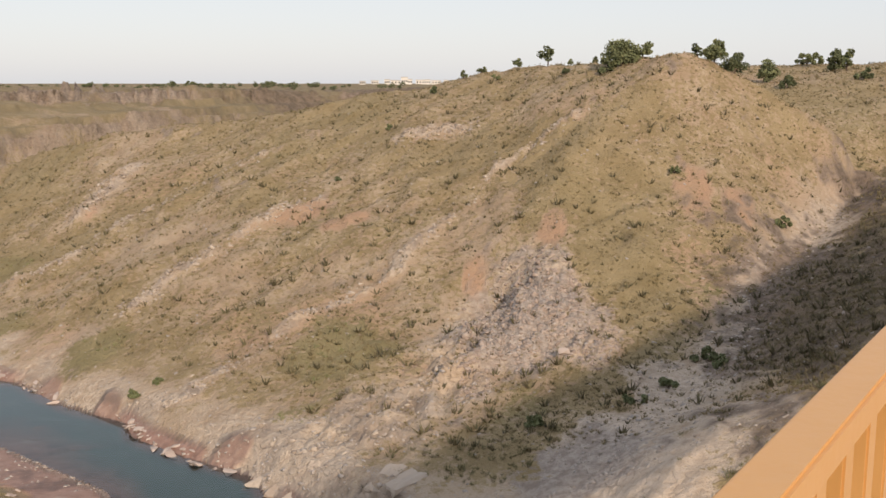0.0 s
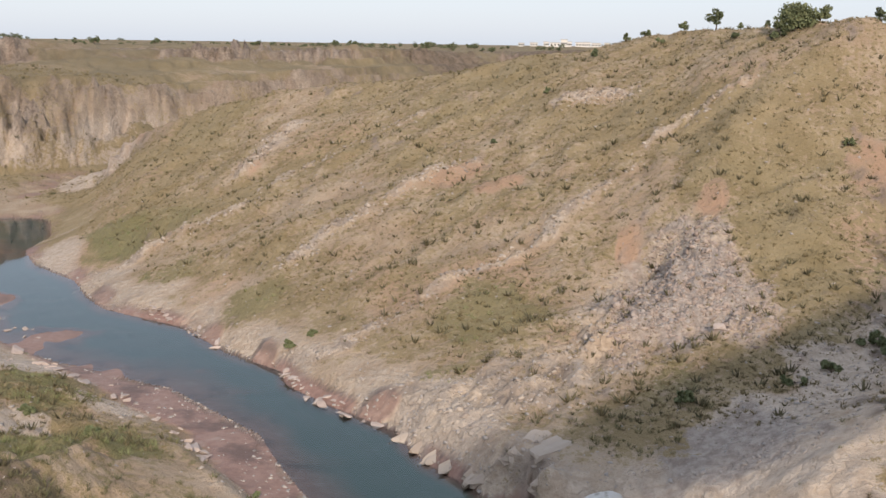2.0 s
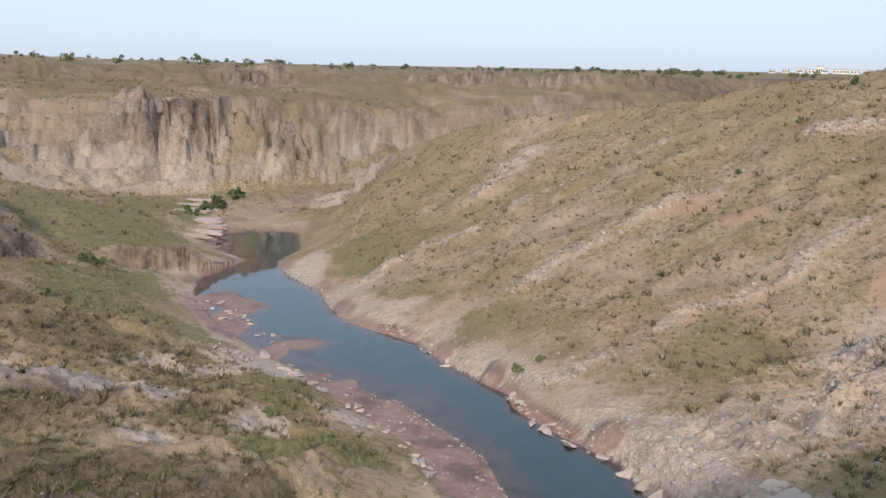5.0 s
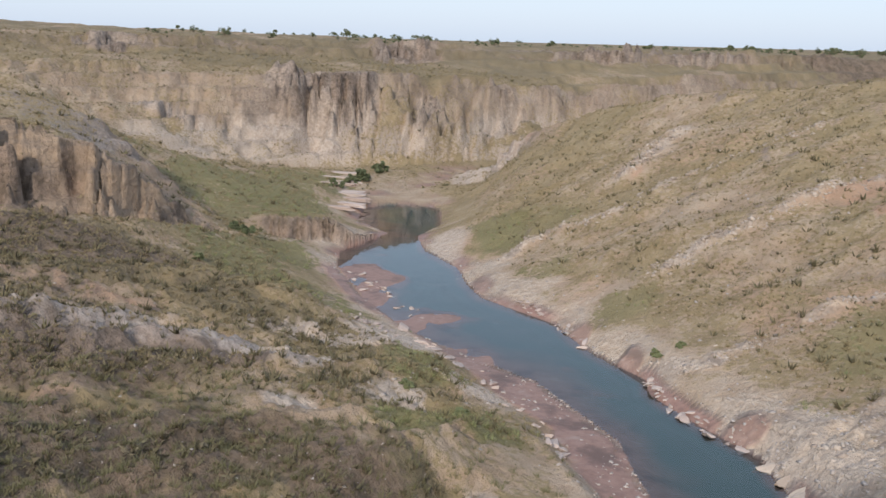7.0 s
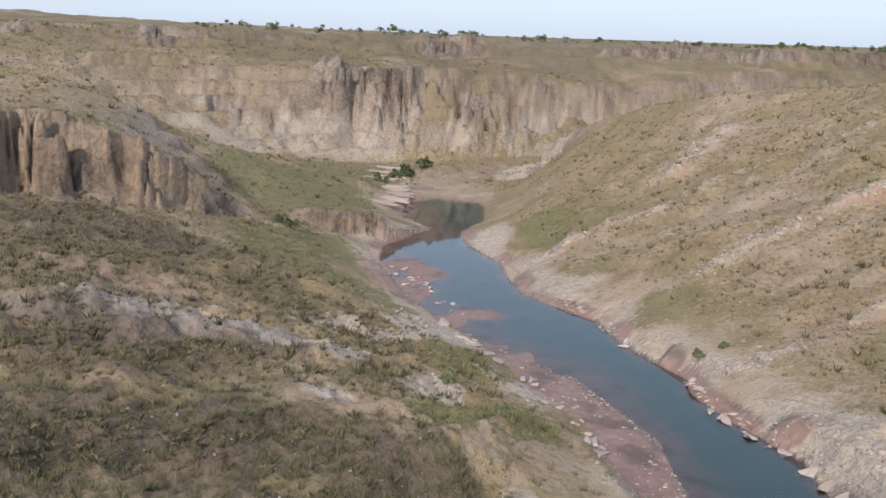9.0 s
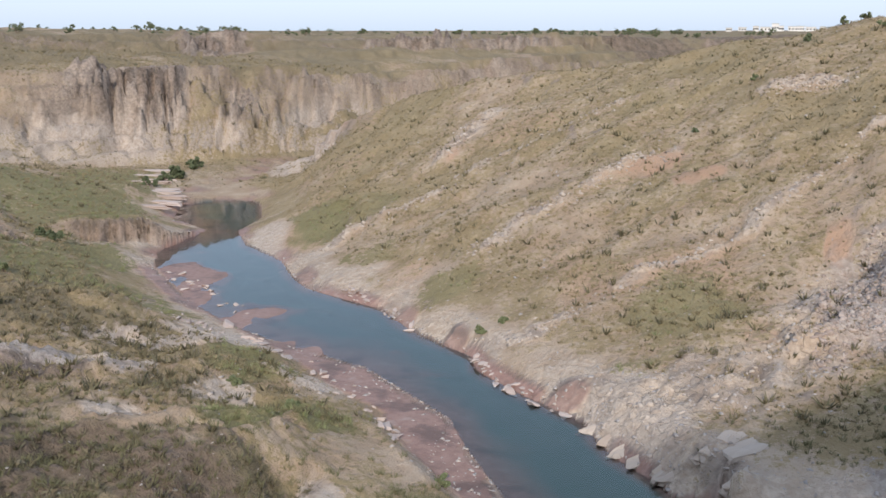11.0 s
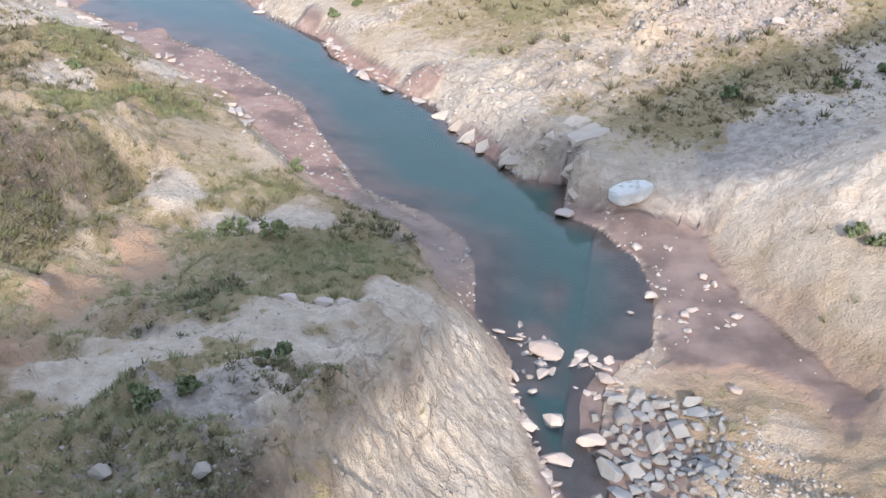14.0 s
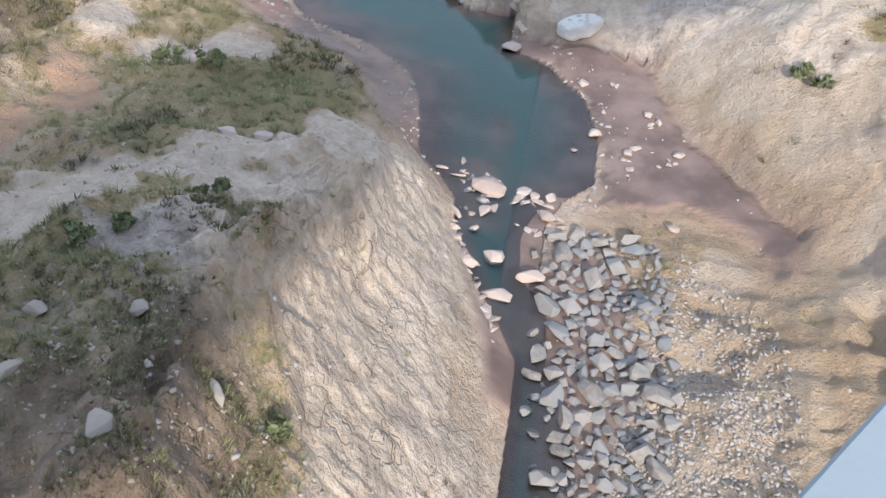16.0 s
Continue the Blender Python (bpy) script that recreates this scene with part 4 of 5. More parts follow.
# ------------------------------------------------------------ small growing and loose things
def simple_material(name, colours, rough=0.9, scale=6.0, bump=0.0, island=True, spec=0.3):
    """Surface that varies between colours from piece to piece and by grain."""
    m, nt, b = nodes_of(name)
    ramp = nt.nodes.new("ShaderNodeValToRGB")
    els = ramp.color_ramp.elements
    for k, c in enumerate(colours):
        e = els[k] if k < 2 else els.new(0.5)
        e.position, e.color = k / (len(colours) - 1), (*c, 1)
    if island:
        g = nt.nodes.new("ShaderNodeNewGeometry")
        pick = g.outputs["Random Per Island"]
    else:
        g = nt.nodes.new("ShaderNodeObjectInfo")
        pick = g.outputs["Random"]
    gr = grain(nt, scale)
    v = calc(nt, "ADD", calc(nt, "MULTIPLY", pick, 0.75), calc(nt, "MULTIPLY", calc(nt, "SUBTRACT", gr, 0.35), 0.6), True)
    nt.links.new(v, ramp.inputs[0])
    nt.links.new(ramp.outputs[0], b.inputs["Base Color"])
    b.inputs["Roughness"].default_value = rough
    b.inputs["Specular IOR Level"].default_value = spec
    if bump:
        bumped(nt, b, grain(nt, scale * 2), bump, 0.05)
    return m


STONE = simple_material("pale_stone", [(0.17, 0.15, 0.135), (0.30, 0.275, 0.255), (0.42, 0.395, 0.375), (0.22, 0.225, 0.23)], 0.85, 5, 0.6, False)
LEDGE = simple_material("ledge_rock", [(0.34, 0.27, 0.215), (0.46, 0.385, 0.315), (0.40, 0.345, 0.295)], 0.9, 2.2, 0.8, False)
PEBBLE = simple_material("pebbles", [(0.26, 0.215, 0.18), (0.42, 0.365, 0.32), (0.54, 0.50, 0.465), (0.32, 0.30, 0.285)], 0.85, 5)
SHALE = simple_material("shale_rubble", [(0.25, 0.195, 0.16), (0.35, 0.28, 0.235), (0.44, 0.365, 0.31)], 0.9, 4)
SHALE_PALE = simple_material("outcrop_block", [(0.25, 0.20, 0.16), (0.40, 0.335, 0.275), (0.50, 0.43, 0.36)], 0.9, 4)
CLOD = simple_material("earth_clod", [(0.20, 0.17, 0.145), (0.32, 0.275, 0.235), (0.40, 0.345, 0.295)], 0.95, 4)
SANDSTONE = simple_material("pink_sandstone", [(0.34, 0.265, 0.225), (0.47, 0.385, 0.335), (0.41, 0.35, 0.315)], 0.85, 4, 0.5, False)
DRY_TUFT = simple_material("dry_tuft", [(0.17, 0.14, 0.08), (0.28, 0.225, 0.13), (0.22, 0.19, 0.10)], 0.9, 4)
GRASS = simple_material("grass_blades", [(0.12, 0.125, 0.06), (0.19, 0.175, 0.09), (0.29, 0.245, 0.14), (0.14, 0.135, 0.07)], 0.8, 3)
PALE_GRASS = simple_material("pale_blades", [(0.19, 0.205, 0.10), (0.29, 0.28, 0.15), (0.39, 0.35, 0.22), (0.23, 0.235, 0.13)], 0.8, 3)
GREEN_GRASS = simple_material("green_blades", [(0.16, 0.19, 0.085), (0.24, 0.25, 0.115), (0.32, 0.30, 0.16)], 0.8, 3)
LEAF = simple_material("leaves", [(0.10, 0.12, 0.06), (0.155, 0.175, 0.085), (0.21, 0.22, 0.115)], 0.75, 2)
DARK_LEAF = simple_material("dark_leaves", [(0.07, 0.085, 0.045), (0.11, 0.13, 0.065), (0.15, 0.16, 0.085)], 0.75, 2)
BARK = simple_material("bark", [(0.10, 0.075, 0.055), (0.17, 0.13, 0.10)], 0.9, 9, 0.5, False)

THICKET_LEAF = simple_material("thicket_leaves", [(0.095, 0.08, 0.05), (0.165, 0.135, 0.085), (0.24, 0.19, 0.125), (0.14, 0.13, 0.07)], 0.85, 3)
SHRUBLET = simple_material("shrublet", [(0.08, 0.07, 0.04), (0.14, 0.12, 0.07), (0.115, 0.11, 0.06)], 0.9, 4)

RNG = np.random.RandomState(11)


def hull_rock(seed, n=13, flat=0.7):
    """An angular stone about 1 across, its base at z = -0.3."""
    rg = np.random.RandomState(seed)
    p = rg.normal(size=(n, 3))
    p /= np.linalg.norm(p, axis=1)[:, None]
    p *= 0.5 * (0.8 + 0.35 * rg.rand(n, 1)) * np.array([1, 0.65 + 0.35 * rg.rand(), flat * (0.75 + 0.4 * rg.rand())])
    bm = bmesh.new()
    for q in p:
        bm.verts.new(q)
    res = bmesh.ops.convex_hull(bm, input=bm.verts)
    bmesh.ops.delete(bm, geom=[v for v in bm.verts if not v.link_faces], context="VERTS")
    bmesh.ops.bevel(bm, geom=list(bm.edges), offset=0.03, segments=1, affect="EDGES", clamp_overlap=True)
    bmesh.ops.triangulate(bm, faces=list(bm.faces))
    bmesh.ops.recalc_face_normals(bm, faces=list(bm.faces))
    return bm


def plain_rock(seed, n=9):
    rg = np.random.RandomState(seed)
    p = rg.normal(size=(n, 3))
    p /= np.linalg.norm(p, axis=1)[:, None]
    p *= 0.5 * np.array([1, 0.6 + 0.4 * rg.rand(), 0.5 + 0.25 * rg.rand()])
    bm = bmesh.new()
    for q in p:
        bm.verts.new(q)
    bmesh.ops.convex_hull(bm, input=bm.verts)
    bmesh.ops.delete(bm, geom=[v for v in bm.verts if not v.link_faces], context="VERTS")
    bmesh.ops.triangulate(bm, faces=list(bm.faces))
    bm.verts.index_update()
    v, f = np.array([q.co[:] for q in bm.verts]), np.array([[w.index for w in g.verts] for g in bm.faces])
    bm.free()
    return v, f


def tuft(seed, blades, lean=0.5, width=0.09):
    """A tuft of grass 1 high made of single pointed blades."""
    rg = np.random.RandomState(seed)
    v, f = [], []
    for _ in range(blades):
        a, b = rg.rand() * 6.283, rg.rand() * 6.283
        r0, l, h = 0.28 * rg.rand() ** 0.5, lean * (0.3 + rg.rand()), 0.55 + 0.45 * rg.rand()
        x, y = r0 * math.cos(a), r0 * math.sin(a)
        dx, dy = -math.sin(b) * width, math.cos(b) * width
        k = len(v)
        v += [(x - dx, y - dy, -0.1), (x + dx, y + dy, -0.1), (x + l * math.cos(a), y + l * math.sin(a), h)]
        f.append((k, k + 1, k + 2))
    return np.array(v), np.array(f)


def strew(name, protos, az, r, size, mat, label, category, sink=0.0, stretch=0.35):
    """Many small things joined into one object that covers the ground."""
    x, y = to_xy(az, r)
    z = land(az, r)[0]
    pick = RNG.randint(len(protos), size=len(az))
    V, F, base = [], [], 0
    for k, (pv, pf) in enumerate(protos):
        sel = np.where(pick == k)[0]
        if not len(sel):
            continue
        a = RNG.rand(len(sel)) * 6.283
        ca_, sa_ = np.cos(a)[:, None], np.sin(a)[:, None]
        s = size[sel][:, None]
        sx = 1 + stretch * (RNG.rand(len(sel), 1) - 0.5)
        px, py = pv[None, :, 0] * s * sx, pv[None, :, 1] * s
        vx, vy = px * ca_ - py * sa_ + x[sel][:, None], px * sa_ + py * ca_ + y[sel][:, None]
        vz = pv[None, :, 2] * s + z[sel][:, None] - sink * s
        V.append(np.stack([vx, vy, vz], -1).reshape(-1, 3))
        F.append((pf[None] + (np.arange(len(sel)) * len(pv))[:, None, None]).reshape(-1, 3) + base)
        base += len(sel) * len(pv)
    V, F = np.concatenate(V), np.concatenate(F).astype(np.int32)
    me = bpy.data.meshes.new(name)
    me.vertices.add(len(V))
    me.vertices.foreach_set("co", V.astype(np.float32).ravel())
    me.loops.add(F.size)
    me.loops.foreach_set("vertex_index", F.ravel())
    me.polygons.add(len(F))
    me.polygons.foreach_set("loop_start", np.arange(0, F.size, 3, dtype=np.int32))
    me.update(calc_edges=True)
    me.materials.append(mat)
    return tagged(new(name, me), label, category, kind="stuff")


def sample(n, az0, az1, r0, r1, want):
    """n places spread evenly as seen over the plan, kept by the chance want(cover, tone, cliff, wet, shore, z) gives."""
    az = az0 + (az1 - az0) * RNG.rand(n)
    r = r0 * (r1 / r0) ** RNG.rand(n)
    z, cliff, wet, shore = land(az, r)
    x, y = to_xy(az, r)
    cover, tone, ash = ground_cover(az, r, x, y, z, cliff, wet, shore)
    keep = (RNG.rand(n) < want(cover, tone, cliff, shore, z)) & ~wet
    return az[keep], r[keep]


def bushlet(seed, leaves=46):
    """A low rounded bush 1 across of small leaf blades."""
    rg = np.random.RandomState(seed)
    v, f = [], []
    for _ in range(leaves):
        q = rg.normal(size=3)
        q = q / np.linalg.norm(q) * (0.3 + 0.2 * rg.rand())
        q[2] = abs(q[2]) * 0.95
        u, w = rg.normal(size=3) * 0.09, rg.normal(size=3) * 0.07
        k = len(v)
        v += [tuple(q - u), tuple(q + w), tuple(q + u)]
        f.append((k, k + 1, k + 2))
    return np.array(v), np.array(f)


BUSHLETS = [bushlet(70 + k) for k in range(6)]
TUFTS = [tuft(k, 9, 0.75, 0.16) for k in range(6)]
BLADES = [tuft(20 + k, 22, 0.7, 0.05) for k in range(8)]
ROCKS = [plain_rock(k) for k in range(10)]


def plants_and_pebbles():
    # dry tufts dotted over the far hillsides, most of them small
    az, r = sample(110000, -27, 62, 44, 190, lambda c, t, cl, sh, z: (0.22 + 0.45 * smooth(0.1, 0.6, c[:, 0]) + 0.4 * c[:, 3]) * smooth(3, 8, sh) * (1 - 0.75 * cl) * (1 - c[:, 2]))
    strew("hillside_tufts", TUFTS, az, r, 0.07 + 0.16 * RNG.rand(len(az)) ** 2 + 0.0009 * (r - 45), DRY_TUFT, "small dry tufts dotted over the slopes", "grass", 0.02)
    az, r = sample(13000, -27, 62, 44, 190, lambda c, t, cl, sh, z: (0.10 + 0.3 * smooth(0.1, 0.5, c[:, 0]) + 0.25 * t[:, 0] + 0.5 * c[:, 3]) * smooth(3, 8, sh) * (1 - 0.7 * cl) * (1 - c[:, 2]))
    strew("hillside_shrublets", TUFTS, az, r, 0.2 + 0.4 * RNG.rand(len(az)) ** 2.5, SHRUBLET, "dark shrublets dotted over the slopes", "scrub", 0.02)
    # greener grass
    az, r = sample(46000, -27, 62, 14, 140, lambda c, t, cl, sh, z: 0.6 * smooth(0.25, 0.95, t[:, 2]) * c[:, 0] * (1 - c[:, 2]))
    strew("green_grass", BLADES, az, r, (0.16 + 0.22 * RNG.rand(len(az))) * (0.6 + 0.4 * smooth(20, 45, r)), GREEN_GRASS, "green grass on the river flats", "grass", 0.05)
    # near grass and scrub
    az, r = sample(30000, -26, 62, 9.5, 46, lambda c, t, cl, sh, z: (smooth(0.25, 0.7, c[:, 0]) * 0.7 + 0.6 * c[:, 3] + 0.02) * smooth(1.0, 3.0, sh) * (1 - c[:, 2]) * (1 - 0.6 * t[:, 3]))
    size = (0.10 + 0.30 * RNG.rand(len(az)) ** 1.8) * (0.6 + 0.4 * smooth(12, 24, r))
    by = r < 31
    strew("near_grass", BLADES, az[~by], r[~by], size[~by], GRASS, "olive and straw grass tufts on the banks", "grass", 0.05)
    strew("knoll_grass", BLADES, az[by], r[by], 0.8 * size[by], PALE_GRASS, "grey-green grass tufts on the bleached knoll", "grass", 0.05)
    # crumbled earth
    az, r = sample(16000, -26, 45, 9.5, 36, lambda c, t, cl, sh, z: (0.15 + 0.5 * c[:, 3] + 0.3 * fbm(sh * 3, z * 9, 2, 99)) * smooth(0.5, 1.5, sh) * (1 - c[:, 2]))
    strew("earth_clods", ROCKS, az, r, 0.03 + 0.15 * RNG.rand(len(az)) ** 3, CLOD, "grey-brown clods of crumbled earth", "earth", 0.0)
    az, r = sample(34000, -26, 62, 9.5, 66, lambda c, t, cl, sh, z: 0.75 * c[:, 3] * (1 - c[:, 2]) * np.where(z > 3.6, 0.6, 1))
    strew("scrub", TUFTS, az, r, (0.12 + 0.30 * RNG.rand(len(az)) ** 1.8) * (0.45 + 0.55 * smooth(14, 38, r)), SHRUBLET, "dark low scrub on the broken slopes", "scrub", 0.05)
    az, r = sample(15000, -26, 62, 11, 70, lambda c, t, cl, sh, z: 0.34 * c[:, 3] ** 1.5 * (1 - c[:, 2]))
    strew("thicket", BUSHLETS, az, r, (0.25 + 0.65 * RNG.rand(len(az)) ** 1.6) * (0.45 + 0.55 * smooth(14, 34, r)), THICKET_LEAF, "grey-olive thicket of low bushes on broken ground", "scrub", 0.05)
    # loose stones
    az, r = sample(34000, -26, 40, 40, 110, lambda c, t, cl, sh, z: 0.05 + 0.65 * smooth(0.35, 0.8, c[:, 1]) * (1 - cl))
    strew("hillside_stones", ROCKS, az, r, 0.10 + 0.38 * RNG.rand(len(az)) ** 3, PEBBLE, "pale stones lying on the hillside", "stones", 0.1)
    az, r = [], []
    for name, line in STRIPS.items():
        q = RNG.rand(600 if name != "headland" else 250) * (len(line) - 1.001)
        i = q.astype(int)
        la, lr = np.array(line).T
        az.append(la[i] + (la[i + 1] - la[i]) * (q - i) + 0.35 * RNG.normal(size=len(q)))
        r.append(lr[i] + (lr[i + 1] - lr[i]) * (q - i) + 0.7 * RNG.normal(size=len(q)))
    az, r = np.concatenate(az), np.concatenate(r)
    strew("outcrop_stones", ROCKS, az, r, 0.12 + 0.6 * RNG.rand(len(az)) ** 3, SHALE_PALE, "broken pale blocks along the outcropping beds", "stones", 0.12)
    az, r = sample(5000, -12, -1, 50, 68, lambda c, t, cl, sh, z: smooth(0.45, 0.7, c[:, 1]))
    strew("cone_rubble", ROCKS, az, r, 0.2 + 0.55 * RNG.rand(len(az)) ** 2.5, SHALE, "grey-pink rubble on the outcrop", "rubble", 0.15)
    az, r = sample(18000, -27, 61, 11, 62, lambda c, t, cl, sh, z: (0.06 + 0.3 * t[:, 3] * (c[:, 1] < 0.9) + 0.25 * c[:, 3]) * smooth(0.3, 1.5, sh))
    strew("bank_stones", ROCKS, az, r, 0.05 + 0.22 * RNG.rand(len(az)) ** 3, PEBBLE, "small pale stones on the banks", "stones", 0.1)
    # pebbles along the water's edge
    az, r = sample(30000, -12, 38, 28, 100, lambda c, t, cl, sh, z: smooth(1.6, 0.2, sh) * 0.30 * (fbmn(c) > 0.4))
    strew("shore_pebbles", ROCKS, az, r, 0.10 + 0.32 * RNG.rand(len(az)) ** 3 + 0.0012 * r, PEBBLE, "white pebbles strewn along the water's edge", "pebbles", 0.05)


def fbmn(c):
    return np.clip(RNG.rand(len(c)) * 1.2, 0, 1)


plants_and_pebbles()


# ------------------------------------------------------------ boulders and the rubble bar
def stone_thing(name, bm, x, y, z, size, yaw, label, group=""):
    me = bpy.data.meshes.new(name)
    bm.to_mesh(me)
    bm.free()
    me.materials.append(STONE)
    ob = new(name, me)
    ob.matrix_basis = pose(x, y, z, 0, 0, yaw) @ Matrix.Diagonal((*size, 1))
    return tagged(ob, label, "boulder" if name == "boulder" else "stone", group)


def polar_ground(az, r):
    x, y = to_xy(az, r)
    return float(x), float(y), float(land(np.array([az]), np.array([r]))[0][0])


def pitted_boulder():
    """A long bleached block, tapered to a blunt nose, with pits in its flat top."""
    bm = bmesh.new()
    bmesh.ops.create_icosphere(bm, subdivisions=6, radius=1.0)
    pits = [(-0.62, 0.10), (-0.3, -0.16), (-0.05, 0.2), (0.22, -0.06), (0.42, 0.16), (0.02, -0.28)]
    for v in bm.verts:
        c = v.co
        c = Vector(tuple(math.copysign(abs(q) ** 0.55, q) for q in c))
        taper = 1 - 0.4 * max(c.x, 0) ** 2
        p = Vector((c.x * 1.12, c.y * 0.5 * taper, c.z * 0.4 * (1 - 0.25 * max(c.x, 0))))
        p += p.normalized() * (0.05 * noise.noise(p * 2.5) + 0.03 * noise.noise(p * 8))
        if p.z > 0.1:
            for x, y in pits:
                d = math.hypot((p.x - x) / 1.1, p.y - y)
                if d < 0.085:
                    p.z -= 0.14 * min(1, (0.085 - d) / 0.03)
        v.co = p
    return bm


def rock_slab(seed):
    """A broken angular slab about 1 across."""
    rg = np.random.RandomState(seed)
    bm = bmesh.new()
    bmesh.ops.create_cube(bm, size=1.0)
    for v in bm.verts:
        v.co.x *= 0.8 + 0.35 * rg.rand()
        v.co.y *= 0.75 + 0.4 * rg.rand()
        v.co += Vector(rg.normal(size=3)) * 0.09
    bmesh.ops.subdivide_edges(bm, edges=list(bm.edges), cuts=5, use_grid_fill=True)
    off = Vector((seed * 1.7, seed * 0.3, 0))
    for v in bm.verts:
        n = noise.noise(v.co * 2.2 + off) * 0.16 + noise.noise(v.co * 6 + off) * 0.06 + 0.05 * round(2 * noise.noise(v.co * 3.1 + off))
        v.co += v.co.normalized() * n
    return bm


def boulders():
    # bearing, range, length, depth, height, yaw
    for k, (az, r, a, b, c, yaw) in enumerate([
            (-1.0, 39.0, 2.3, 1.1, 1.0, 45), (3.2, 28.1, 1.55, 0.95, 0.7, -8), (1.7, 24.5, 0.75, 0.6, 0.5, 20), (3.5, 24.0, 0.7, 0.65, 0.5, 50),
            (-1.2, 23.7, 0.95, 0.6, 0.5, 10), (0.9, 22.7, 1.1, 0.65, 0.5, 0), (-1.5, 27.0, 0.75, 0.45, 0.4, -15), (3.0, 38.2, 1.0, 0.7, 0.5, 5), (0.6, 28.2, 0.8, 0.5, 0.4, 40),
            (-3.4, 32.7, 0.55, 0.5, 0.45, 30), (-7.2, 34.2, 0.35, 0.3, 0.3, 0), (-6.4, 34.6, 0.38, 0.32, 0.3, 60), (-9.0, 32.4, 0.55, 0.35, 0.3, 10), (-5.8, 31.8, 0.45, 0.4, 0.3, 20),
            (-6.2, 30.8, 0.4, 0.3, 0.25, 70), (-2.3, 31.4, 0.35, 0.25, 0.25, 0), (3.5, 25.8, 0.4, 0.3, 0.3, 30), (6.4, 28.9, 0.5, 0.25, 0.2, 0), (3.9, 26.5, 0.35, 0.25, 0.2, 15), (-10.1, 27.7, 0.5, 0.35, 0.3, 0),
            (-1.9, 36.1, 0.5, 0.4, 0.35, 15), (-0.4, 28.0, 0.5, 0.4, 0.35, 75), (21.0, 24.6, 0.9, 0.5, 0.4, 0), (18.6, 24.3, 0.7, 0.5, 0.4, 10), (17.0, 24.2, 0.8, 0.5, 0.4, 5), (22.5, 32.0, 1.6, 1.1, 0.5, 40),
            (-7.3, 53.5, 0.9, 0.6, 0.6, 0), (37.2, 13.0, 1.1, 0.4, 0.35, 62), (31.3, 10.8, 0.6, 0.5, 0.4, 0), (22.1, 12.2, 0.8, 0.25, 0.2, 125), (34.5, 15.0, 0.5, 0.4, 0.3, 20), (27.5, 14.2, 0.45, 0.35, 0.3, 80)]):
        x, y, z = polar_ground(az, r)
        z = max(z, -0.12)
        label = {0: "long bleached white boulder pitted with holes on the bank", 1: "large pale pink boulder standing in the shallow water"}.get(k, "pale sandstone boulder on the river bed" if k < 27 else "grey weathered block half sunk in the grassy knoll")
        ob = stone_thing("boulder", pitted_boulder() if k == 0 else hull_rock(100 + k, 22, 0.62), x, y, z + 0.25 * c, (1.0, 1.0, 1.0) if k == 0 else (a * 0.98, b * 1.25, c * 1.35), yaw, label, "boulders by the river")
        ob.data.materials[0] = SANDSTONE if k < 27 else CLOD
        if k == 0:
            ob.data.materials[0] = simple_material("bleached_stone", [(0.52, 0.50, 0.465), (0.64, 0.62, 0.585)], 0.85, 3, 0.5, False)
    # the rubble bar: each stone a thing near the middle, the small rest joined
    protos = []
    for k in range(10):
        me = bpy.data.meshes.new("rubble_stone")
        bm = hull_rock(40 + k, 15, 0.85)
        bm.to_mesh(me)
        bm.free()
        me.materials.append(STONE)
        protos.append(me)
    rg = np.random.RandomState(5)
    placed = []
    tries = 0
    while len(placed) < 300 and tries < 40000:
        tries += 1
        q = rg.rand()
        az, r = -11.5 + 5.0 * rg.normal(), 12.0 + 14.5 * rg.rand()
        lo = np.interp(r, [12, 16, 20, 24, 27], [-9, -7.5, -4.0, -2.0, -3.0])
        hi = np.interp(r, [12, 16, 20, 24, 27], [-18, -16.5, -14.5, -11.5, -9])
        if not hi < az < lo + (2.2 if rg.rand() < 0.12 else 0):
            continue
        size = 0.3 + 0.62 * rg.rand() ** 1.6
        x, y = (float(v) for v in to_xy(az, r))
        if any((x - px) ** 2 + (y - py) ** 2 < (0.36 * (size + ps)) ** 2 for px, py, ps in placed):
            continue
        placed.append((x, y, size))
    zs = ground_at(np.array([p[0] for p in placed]), np.array([p[1] for p in placed]))
    for (x, y, size), z in zip(placed, zs):
        ob = new("rubble_stone", protos[rg.randint(10)])
        ob.matrix_basis = pose(x, y, max(float(z), -0.1) + 0.14 * size, rg.normal() * 9, rg.normal() * 9, rg.rand() * 360) @ Matrix.Diagonal((size * 1.15, size * (0.8 + 0.4 * rg.rand()), size * (0.7 + 0.4 * rg.rand()), 1))
        tagged(ob, "angular pale grey stone in the river bed rubble", "stone", "stones of the rubble bar")
    n = 22000
    az, r = -17 + 6.0 * RNG.normal(size=n), 11.5 + 15.5 * RNG.rand(n)
    lo, hi = np.interp(r, [12, 16, 20, 24, 27], [-8, -6, -3.5, -1.5, -3.0]), np.interp(r, [12, 16, 20, 24, 27], [-30, -28, -24, -19, -9])
    ok = (az < lo) & (az > hi) & (RNG.rand(n) < np.where(az > -11, 0.1, 0.5))
    az, r = az[ok], r[ok]
    strew("river_gravel", ROCKS, az, r, 0.05 + 0.24 * RNG.rand(len(az)) ** 3, PEBBLE, "pale gravel and cobbles on the river bed", "gravel", 0.0)


boulders()


